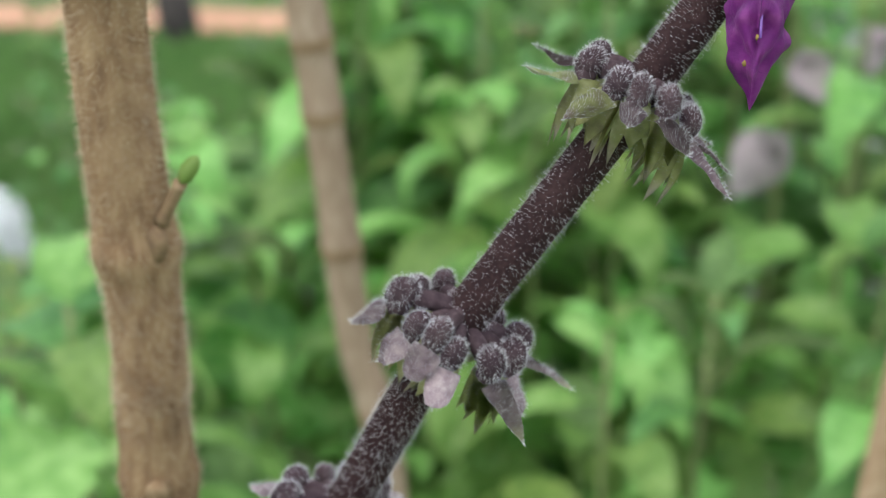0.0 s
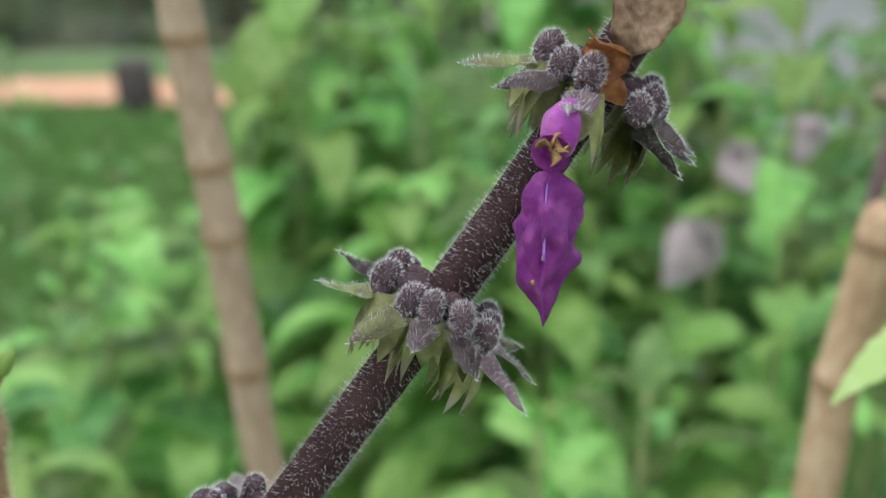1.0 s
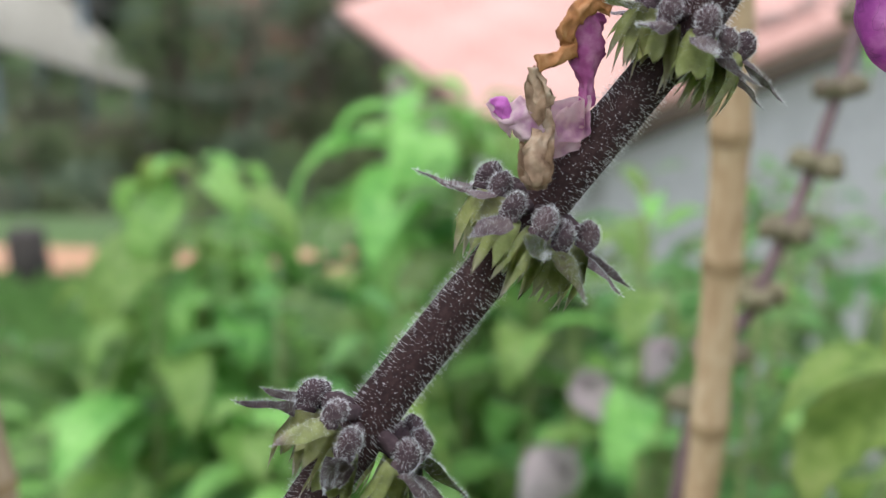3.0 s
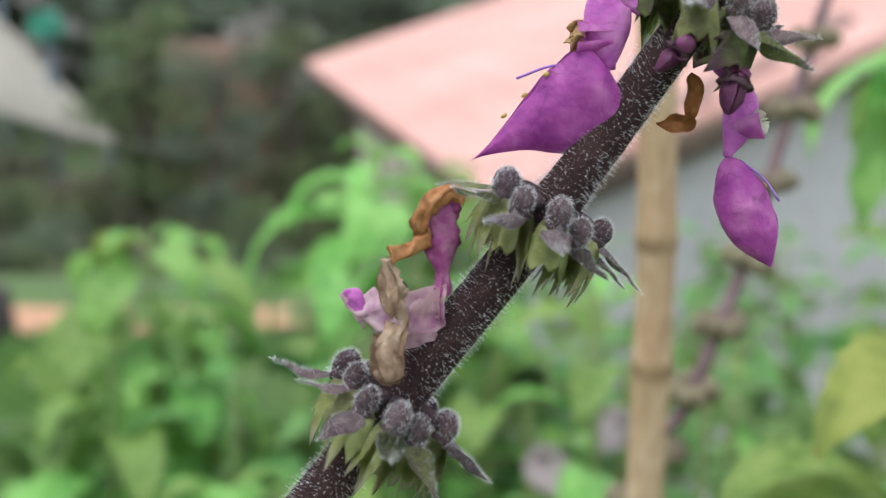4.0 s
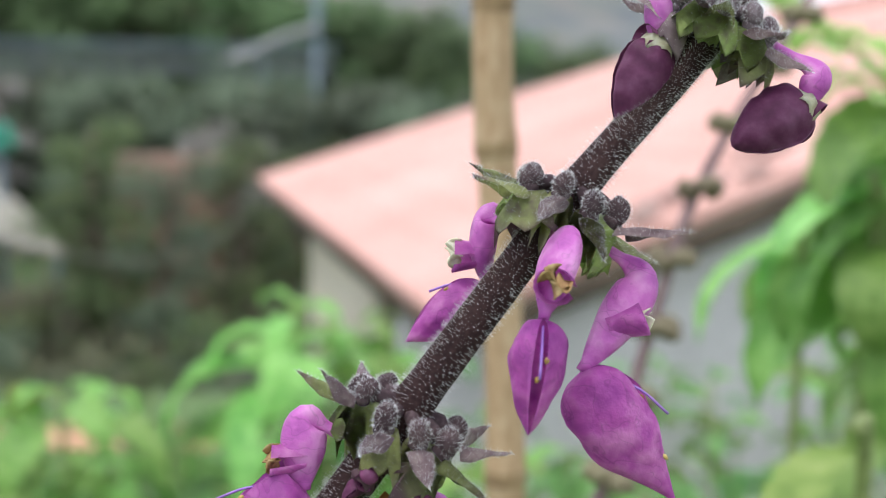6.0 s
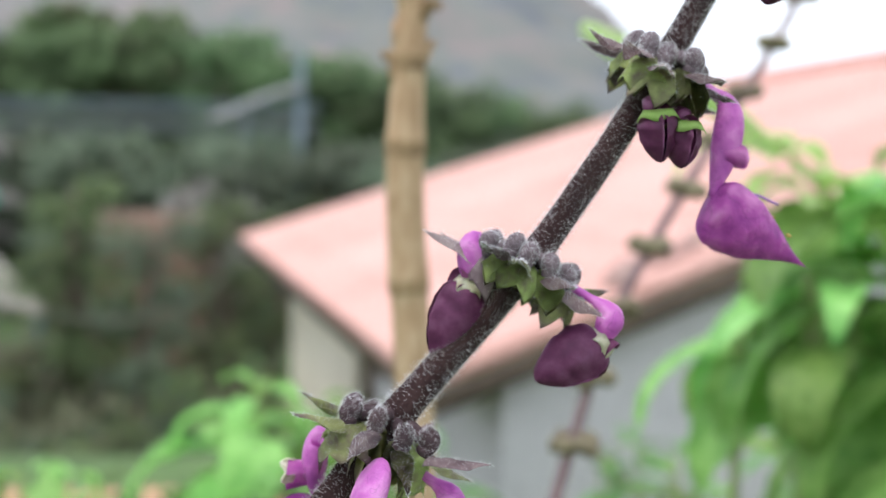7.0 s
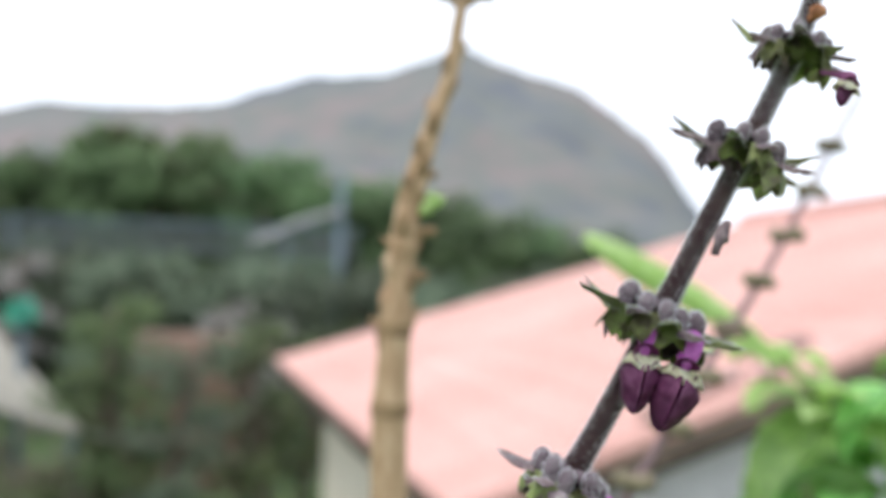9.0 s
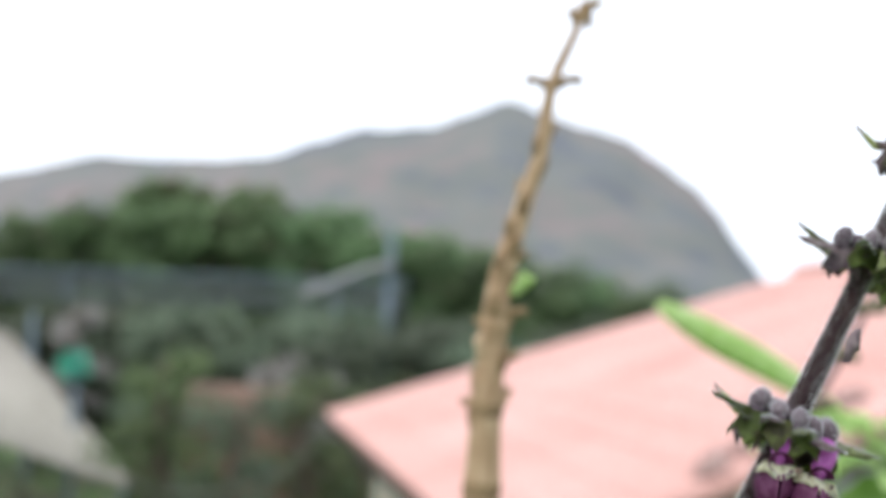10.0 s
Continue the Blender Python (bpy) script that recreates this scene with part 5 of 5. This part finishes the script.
RING = {
    0: (-150, -110, -75, -45, -15, 20, 60, 100, 140, 180),
    1: (-152, -118, -88, -60, -33, -7, 46, 72, 99, 135),
    2: (-145, -108, -76, -44, -12, 20, 52, 82, 115, 160),
    3: (-150, -112, -84, -52, -20, 40, 62, 88, 112, 150),
    4: (-150, -112, -82, -50, -24, 48, 70, 92, 118, 155),
    5: (-145, -104, -72, -38, -6, 30, 62, 92, 130),
    6: (-148, -108, -74, -40, -4, 32, 66, 98, 140),
    7: (-155, -110, -72, -32, 10, 52, 90, 130),
    8: (-155, -108, -70, -30, 12, 54, 92, 135),
    9: (-160, -120, -88, -52, -18, 16, 48, 78, 108, 150),
    10: (-160, -118, -84, -48, -14, 22, 58, 90, 122, 160),
    11: (-155, -115, -82, -46, -10, 26, 60, 92, 125, 165),
    12: (-150, -110, -75, -35, 5, 45, 80, 115, 155),
    13: (-150, -100, -60, -20, 20, 60, 100, 150),
    14: (-140, -80, -20, 40, 100, 160),
}
SIZE = (1.33, 1.36, 1.24, 1.22, 1.05, 1.0, 1.0, 0.98, 0.97, 1.0, 1.03, 1.08, 1.0, 0.85, 0.6)
rng = random.Random(8)
for index, ring in RING.items():
    for phi in ring:
        w, axis, out, m = calyx_frame(index, phi + rng.uniform(-6, 6), rng.uniform(0.1, 0.5))
        rise = (0.0029, 0.0035, 0.0018, 0.0011, 0.0015, 0.0007, 0.0002, 0.0002, 0.0, 0.0, 0.0, 0.0, 0.0, 0.0, 0.0)[index]
        nod = (0.3 if index < 2 else 0.2 if index in (7, 8) else 0.08) * max(0.0, math.cos(radians(phi)))
        k = SIZE[index] * rng.uniform(0.88, 1.12)
        body, lip, teeth, hairs = rng.choice(CALYCES if index in (7, 8) and abs(phi) < 35 else STARRY if index in (7, 8) else COMPACT if index > 8 else BROADLIPS if index < 2 else CALYCES)
        ob = new("calyx", body)
        ob.parent = spike
        ob.matrix_local = Matrix.Translation(-BASE + axis * (rise + rng.uniform(-0.0006, 0.0007))) @ m @ Matrix.Rotation(nod, 4, "X") @ Matrix.Rotation(rng.uniform(-0.25, 0.25), 4, "Z") @ Matrix.Scale(k, 4)
        for name, me, label in (("upper_lip", lip, "mauve pointed upper lip"), ("lower_lip", teeth, "yellow-green toothed lower lip"), ("calyx_hairs", hairs, "white beaded hairs")):
            sub = new(name, me)
            sub.parent = ob
            tagged(sub, label, kind="stuff" if name == "calyx_hairs" else "")


# ---- flowers ----
def pod(bm, neck, tip, up_, side, deep, wide, rise, gape=0.5, n=40, m=26, wrinkle=0.05, seed=0.0, peak=0.7, blunt=0.0, ripple=0.0):
    """The boat-shaped lower lip: an open hull from neck to tip, its opening towards up_."""
    ax = tip - neck
    ln = ax.length
    rings = []
    for i in range(n + 1):
        s = i / n
        shape = math.sin(math.pi * min(1, s ** peak)) ** (0.7 + 0.75 * s * (1 - blunt) - 0.25 * blunt) if 0 < s < 1 else 0.0
        shape = max(shape, 0.07 * (1 - s) + 0.005)
        c = neck + ax * s
        row = []
        for j in range(m + 1):
            a = math.pi * (-1 + 2 * j / m) * (1 - 0.5 * gape * 0.35)
            ca, sa = math.cos(a), math.sin(a)
            h = -ca * (deep if ca > 0 else rise)
            r = 1 + wrinkle * noise.noise((s * 5 + seed, sa * 2.2, ca * 2 + seed)) - 0.05 * abs(noise.noise((s * 7 + seed, sa * 6, ca * 6 + seed))) ** 0.7
            fold = (1 - 0.55 * max(0, -ca) ** 2) * (1 + ripple * math.sin(15 * s + 2.5 * (sa > 0)) * abs(sa))
            row.append(bm.verts.new(c + up_ * (h * shape * ln * r) + side * (sa * wide * fold * shape * ln * r)))
        rings.append(row)
    for a, b in zip(rings, rings[1:]):
        for j in range(m):
            bm.faces.new((a[j], a[j + 1], b[j + 1], b[j]))
    return rings


def flower(attach, neck, tip, frill, label, seed, facing=None, fat=1.0, bud=False, size=1.0, broad=1.0, crease=0.12, dark_tube=False, shut=False, peak=0.58, blunt=0.0, ripple=0.05, keel=0.27, petal=None):
    attach, neck, tip = V(attach) - BASE, V(neck) - BASE, V(tip) - BASE
    rng = random.Random(seed)
    ax = (tip - neck).normalized()
    away = (tip - neck)
    away.z = 0
    away = away.normalized() if facing is None else V(facing).normalized()
    up_ = (away - ax * away.dot(ax))
    up_ = (up_ + UP * 0.15 - ax * (UP.dot(ax)) * 0.15).normalized()
    if facing is None:
        up_ = (UP - ax * UP.dot(ax)).normalized()
        if ax.z < -0.8:
            up_ = (away - ax * away.dot(ax)).normalized()
    side = ax.cross(up_).normalized()
    tone = BUD if bud else petal or PETAL
    fl = tagged(new("flower_bud" if bud else "flower"), label)
    fl.parent = spike
    ln = (tip - neck).length
    # tube, swollen near the calyx and pinched at the neck
    b = bmesh.new()
    mid_ = attach.lerp(neck, 0.45) + away * (attach - neck).length * 0.06
    root_ = min(fine, key=lambda p: (p - BASE - attach).length) - BASE
    path = spline([attach.lerp(root_, 0.45) + (attach - neck) * 0.1, attach + (attach - neck) * 0.05, mid_, neck], 7)
    tl = (attach - neck).length
    rad = []
    for i in range(len(path)):
        f = i / (len(path) - 1)
        rad.append((0.0005 + (0.0011 if bud else 0.0014) * max(0.0, math.sin(math.pi * min(1.0, max(0.0, (f - 0.16) / 0.8)))) ** 0.9) * size)
    tube(b, path, rad, 14, True, 0.85 if bud else 0.65)
    part("corolla_tube", b, BUD if dark_tube else petal or PETAL, fl, "violet corolla tube")
    # upper lip: a small cowl beside the tube, with a frill at its end
    b = bmesh.new()
    root = attach.lerp(neck, 0.9 if bud else 0.52)
    end = root + away * (0.0018 if bud else 0.0029) * size + UP * 0.0002
    rings = []
    tdir = (end - root).normalized()
    t_side = tdir.cross((neck - attach).normalized()).normalized()
    t_up = t_side.cross(tdir)
    for i in range(7):
        f = i / 6
        c = root.lerp(end, f) + t_up * (0.0004 * f * size)
        w = (0.0008 + 0.0009 * f if bud else 0.0012 + 0.0005 * f) * size
        rings.append([b.verts.new(c + t_side * (math.cos(a) * w) + t_up * (math.sin(a) * w * 0.85)) for a in (0.3 + 5.7 * k / 12 for k in range(13))])
    for p, q in zip(rings, rings[1:]):
        for k in range(12):
            b.faces.new((p[k], p[k + 1], q[k + 1], q[k]))
    bmesh.ops.solidify(b, geom=b.faces[:], thickness=0.00012)
    cowl = part("upper_petal", b, tone, fl, "small violet upper lip")
    b = bmesh.new()
    if bud:
        # a wavy collar round the mouth of the bud
        bands = []
        for f in (0.0, 0.5, 1.0):
            row = []
            for k in range(28):
                a = 2 * math.pi * k / 28
                w = (0.00125 + 0.00065 * f + 0.00012 * math.sin(5 * a + seed)) * size
                row.append(b.verts.new(neck + ax * ((-0.0006 + 0.0015 * f + 0.00035 * f * math.sin(4 * a + seed)) * size) + (up_ * math.cos(a) + side * math.sin(a) * 1.1) * w * (fat / 1.35)))
            bands.append(row)
        for p, q in zip(bands, bands[1:]):
            for k in range(28):
                b.faces.new((p[k], p[(k + 1) % 28], q[(k + 1) % 28], q[k]))
    for k in range(0 if bud else 5):
        a = 0.2 + 1.4 * k
        c = bmesh.new()
        blade(c, ovate, (0.0022 if bud else 0.0016) * size, (0.001 if bud else 0.0007) * size, rng.uniform(-0.8, 1.4), 0.3, 2, 6, 0.4, 0, k)
        q = tdir.to_track_quat("Y", "Z").to_matrix().to_4x4()
        c.transform(Matrix.Translation(end - tdir * 0.0008 * size + (t_side * math.cos(a) + t_up * math.sin(a)) * 0.0007 * size) @ q @ Matrix.Rotation(a, 4, "Y"))
        tmp = bpy.data.meshes.new("t")
        c.to_mesh(tmp)
        c.free()
        b.from_mesh(tmp)
        bpy.data.meshes.remove(tmp)
    bmesh.ops.solidify(b, geom=b.faces[:], thickness=0.0001)
    part("frill", b, frill, cowl, "pale ragged frill")
    # lower lip
    b = bmesh.new()
    pod(b, neck, tip, up_, side, keel * fat, 0.2 * fat * broad, 0.24 * fat, 0.02 if shut else 0.3 if bud else 0.8, seed=seed, wrinkle=crease, peak=peak, blunt=0.9 if bud else blunt, ripple=0.0 if bud else ripple)
    bmesh.ops.solidify(b, geom=b.faces[:], thickness=0.00012)
    hull = part("lower_petal", b, tone, fl, "dark plum folded lower lip" if bud else "magenta boat-shaped lower lip")
    if not bud:
        b = bmesh.new()
        for k in range(1):
            p0 = neck.lerp(tip, 0.06) + up_ * 0.08 * ln
            p2 = neck.lerp(tip, 0.5) + up_ * 0.27 * ln * fat + side * 0.03 * ln * (k - 0.5)
            tube(b, spline([p0, p0.lerp(p2, 0.5) + up_ * 0.04 * ln, p2], 4), 0.00011, 6)
        part("stamen", b, FILAMENT, hull, "violet stamens")
        b = bmesh.new()
        for k in range(3):
            p = neck.lerp(tip, 0.34 + 0.17 * k) + up_ * (0.2 - 0.045 * k) * ln * fat + side * 0.06 * ln * (k - 1)
            ellipsoid(b, p, (ax * 0.00032, up_ * 0.0002, side * 0.00022), 0.3, 1, k)
        part("anther", b, ANTHER, hull, "tiny brown anthers")
    return fl


FLOWER = "magenta flower with a boat-shaped lower lip"
flower((0.0178, 0.0966, 1.2846), (0.0167, 0.0967, 1.2798), (0.0164, 0.0949, 1.2666), WITHERED, "wrinkled magenta flower that faces forward, with a tan frill", 1, (-0.15, -1, 0.1), 0.95, broad=1.05, crease=0.75, shut=True, peak=0.7, blunt=0.4, ripple=0.1, petal=DEEPPETAL)
flower((0.0655, 0.1184, 1.3521), (0.0652, 0.1173, 1.3468), (0.0543, 0.1171, 1.3397), WITHERED, FLOWER, 2, None, 1.0, peak=0.4, keel=0.4)
flower((0.0763, 0.1189, 1.3444), (0.0749, 0.1171, 1.3399), (0.0786, 0.1155, 1.3311), CREAM, FLOWER, 3, (1, -0.35, 0.2), 0.95, size=0.75, peak=0.95, blunt=0.5)
flower((0.0923, 0.118, 1.364), (0.0875, 0.1159, 1.3569), (0.0957, 0.1141, 1.3458), CREAM, FLOWER, 4, (1, -0.1, 0.35), 0.98)
flower((0.0856, 0.1155, 1.3675), (0.0835, 0.1117, 1.3621), (0.0823, 0.1103, 1.3533), WITHERED, "magenta flower that faces forward, with a brown frill", 5, (-0.1, -1, 0.1), 1.1, broad=1.15, crease=0.12, peak=0.66, blunt=0.6)
flower((0.0808, 0.1246, 1.3683), (0.0807, 0.1247, 1.3623), (0.0738, 0.125, 1.3574), CREAM, "magenta flower with a white frill behind the stem", 6, None, 1.1, peak=0.66, blunt=0.5)
flower((0.1192, 0.1247, 1.3999), (0.1177, 0.1237, 1.3918), (0.128, 0.1248, 1.3848), CREAM, FLOWER, 7, None, 0.97, size=0.82, peak=0.44, keel=0.34)
BUDS = "dark plum flower bud with a cream frill"
flower((0.0951, 0.1231, 1.3872), (0.0945, 0.1226, 1.3833), (0.0912, 0.1218, 1.3766), CREAM, BUDS, 11, (-1, -0.3, 0.2), 1.45, True, 0.85)
flower((0.107, 0.1194, 1.3812), (0.1065, 0.1192, 1.3785), (0.1003, 0.1195, 1.375), CREAM, BUDS, 12, (0.5, -0.3, -0.6), 1.5, True, 0.8)
flower((0.1108, 0.1217, 1.4005), (0.1112, 0.1203, 1.3995), (0.1116, 0.1202, 1.395), YOUNG, "dark plum flower bud with a pale green frill", 13, (0, -1, 0), 2.1, True, 0.6, dark_tube=True)
flower((0.1136, 0.1215, 1.3995), (0.1138, 0.1205, 1.3985), (0.1136, 0.1204, 1.3945), YOUNG, "dark plum flower bud with a pale green frill", 18, (0.2, -1, 0), 2.2, True, 0.6, dark_tube=True)
flower((0.121, 0.1239, 1.4209), (0.1199, 0.1226, 1.4174), (0.1191, 0.123, 1.4115), CREAM, BUDS, 14, (0, -1, 0.2), 1.7, True, 0.85)
flower((0.1253, 0.1238, 1.4194), (0.1241, 0.1224, 1.416), (0.1218, 0.1228, 1.4098), CREAM, BUDS, 15, (0, -1, 0.2), 1.95, True, 0.85)
flower((0.0747, 0.1142, 1.3468), (0.0744, 0.1141, 1.3463), (0.0737, 0.1136, 1.3437), GREENLIP, "small dark closed bud", 16, (0, -1, 0), 1.9, True, 0.5, dark_tube=True)
flower((0.0704, 0.1137, 1.3493), (0.07, 0.1146, 1.3485), (0.0682, 0.1144, 1.3470), GREENLIP, "small dark closed bud", 17, (0, -1, 0), 1.6, True, 0.5, dark_tube=True)


# ---- withered petals that cling to the spike ----
def withered(root, end, width, mat, label, seed, curl=1.0, roll=0.0, wave=0.5, cup=0.6):
    root, end = V(root) - BASE, V(end) - BASE
    b = bmesh.new()
    d = end - root
    blade(b, ovate, d.length * (1 + 0.15 * abs(curl)), width, curl, cup, 5, 14, wave, 0, seed, roll)
    for v in b.verts:
        v.co += 0.4 * width * noise.noise_vector(v.co * 420 + Vector((seed, 0, 0))) + 0.15 * width * noise.noise_vector(v.co * 1300)
    bmesh.ops.solidify(b, geom=b.faces[:], thickness=0.00012)
    y = d.normalized()
    z = Vector((0, -1, 0)) - y * Vector((0, -1, 0)).dot(y)
    z.normalize()
    b.transform(basis(root, y.cross(z), y, z))
    return part("withered_petal", b, mat, spike, label)


withered((0.0229, 0.1014, 1.2878), (0.0262, 0.1034, 1.2975), 0.0026, DRYLEAF, "dry tan withered petal", 1, 0.3, 0.2, 0.3, 0.4)
withered((0.0225, 0.1005, 1.2868), (0.0194, 0.1008, 1.2892), 0.0023, RUST, "curled rust-brown withered petal", 2, 1.2, 0.6, 0.8)
withered((0.0196, 0.1008, 1.2885), (0.0224, 0.0988, 1.2848), 0.0012, RUST, "curled rust-brown withered petal", 3, 0.8, 0.4, 0.5)


def crumpled(pts, radii, mat, label, seed, flat=0.6, crush=0.35):
    """A dried, crumpled tube of petal along pts."""
    path = spline([V(p) - BASE for p in pts], 7)
    rad = []
    for i in range(len(path)):
        k = i / 7
        j = min(int(k), len(radii) - 2)
        rad.append(radii[j] + (radii[j + 1] - radii[j]) * (k - j))
    b = bmesh.new()
    tube(b, path, rad, 18, True, flat)
    mean = sum(radii) / len(radii)
    for k, v in enumerate(b.verts):
        c = path[k // 18]
        v.co = c + (v.co - c) * (1 + 0.24 * math.sin(4 * 2 * math.pi * (k % 18) / 18 + 0.5 * (k // 18) + seed))
        v.co += crush * mean * (1.3 * noise.noise_vector(v.co * 700 + Vector((seed, 0, 0))) + 0.7 * noise.noise_vector(v.co * 2100 + Vector((seed, 0, 0))))
    return part("withered_petal", b, mat, spike, label)


crumpled([(0.0479, 0.1124, 1.3331), (0.0481, 0.1116, 1.3307), (0.0484, 0.111, 1.329), (0.0477, 0.1096, 1.3268), (0.0476, 0.1088, 1.3243)], [0.0005, 0.0008, 0.0005, 0.0008, 0.0009], DRYLEAF, "crumpled dry tan petal", 4, 0.4, 0.7)
withered((0.0473, 0.1087, 1.324), (0.0488, 0.1108, 1.3293), 0.0013, DRYLEAF, "folded dry tan petal", 41, 0.4, 0.9, 0.9, 1.0)
withered((0.0478, 0.1088, 1.3241), (0.0466, 0.1098, 1.3276), 0.0012, DRYLEAF, "folded dry tan petal", 42, 0.5, -0.7, 0.9, 0.9)
withered((0.048, 0.1106, 1.3288), (0.0478, 0.1122, 1.3332), 0.0008, DRYLEAF, "folded dry brown petal", 43, 0.3, 0.9, 0.8, 1.0)
crumpled([(0.0508, 0.1135, 1.3342), (0.0495, 0.1128, 1.3338), (0.0479, 0.1124, 1.3333)], [0.0006, 0.0005, 0.0007], RUST, "twisted rust-brown petal neck", 5, 0.7, 0.5)
crumpled([(0.0524, 0.1148, 1.3371), (0.0519, 0.1144, 1.3359), (0.0517, 0.1139, 1.3338), (0.0519, 0.1134, 1.3319), (0.0518, 0.1128, 1.33)], [0.0009, 0.0014, 0.0013, 0.0007, 0.0005], PALEPETAL, "purple withered corolla tube", 7, 0.7, 0.3)
crumpled([(0.0537, 0.1138, 1.3373), (0.0524, 0.1136, 1.3377), (0.0509, 0.1132, 1.3371), (0.0501, 0.113, 1.3356), (0.0505, 0.1132, 1.3342)], [0.0004, 0.0007, 0.0007, 0.0006, 0.0004], RUST, "curled rust-brown withered frill", 8, 0.6, 0.6)
withered((0.0487, 0.1125, 1.3256), (0.0507, 0.1128, 1.331), 0.0022, FADED, "faded pink withered petal", 6, 0.15, 0.2, 0.3, 0.5)
withered((0.0499, 0.1115, 1.3273), (0.0521, 0.1125, 1.3306), 0.0014, FADED, "faded pink withered petal", 13, 0.1, 0.3, 0.4, 0.6)
crumpled([(0.0443, 0.1125, 1.3302), (0.0456, 0.1122, 1.3294), (0.0469, 0.1118, 1.3289), (0.0475, 0.111, 1.3276)], [0.0002, 0.0011, 0.0016, 0.0009], FADED, "faded pink withered petal", 21, 0.5, 0.35)
crumpled([(0.0442, 0.1122, 1.3304), (0.045, 0.112, 1.3301), (0.0457, 0.1117, 1.3289)], [0.0001, 0.0007, 0.0003], PETAL, "shrivelled magenta petal tip", 22, 0.5, 0.3)
withered((0.0719, 0.1172, 1.3465), (0.0717, 0.1164, 1.3428), 0.0008, RUST, "curled rust-brown withered petal", 10, 0.5, 0.5, 0.5)
withered((0.0721, 0.1164, 1.3428), (0.0692, 0.1162, 1.3426), 0.0009, RUST, "curled rust-brown withered petal", 11, 0.9, 0.5, 0.6)
crumpled([(0.129, 0.1249, 1.4322), (0.1282, 0.1244, 1.4304), (0.1275, 0.1245, 1.4285)], [0.0003, 0.0008, 0.0003], DUSKLIP, "shrivelled mauve petal on the stem", 31, 0.5, 0.4)
crumpled([(0.1379, 0.127, 1.4544), (0.1385, 0.1265, 1.4553), (0.1397, 0.127, 1.4557)], [0.0003, 0.0009, 0.0004], RUST, "shrivelled rust-brown petal on the stem", 32, 0.5, 0.4)
flower((0.1414, 0.1246, 1.4481), (0.1411, 0.124, 1.4471), (0.1405, 0.1238, 1.4448), CREAM, BUDS, 19, (0.3, -1, 0), 1.7, True, 0.6, dark_tube=True)
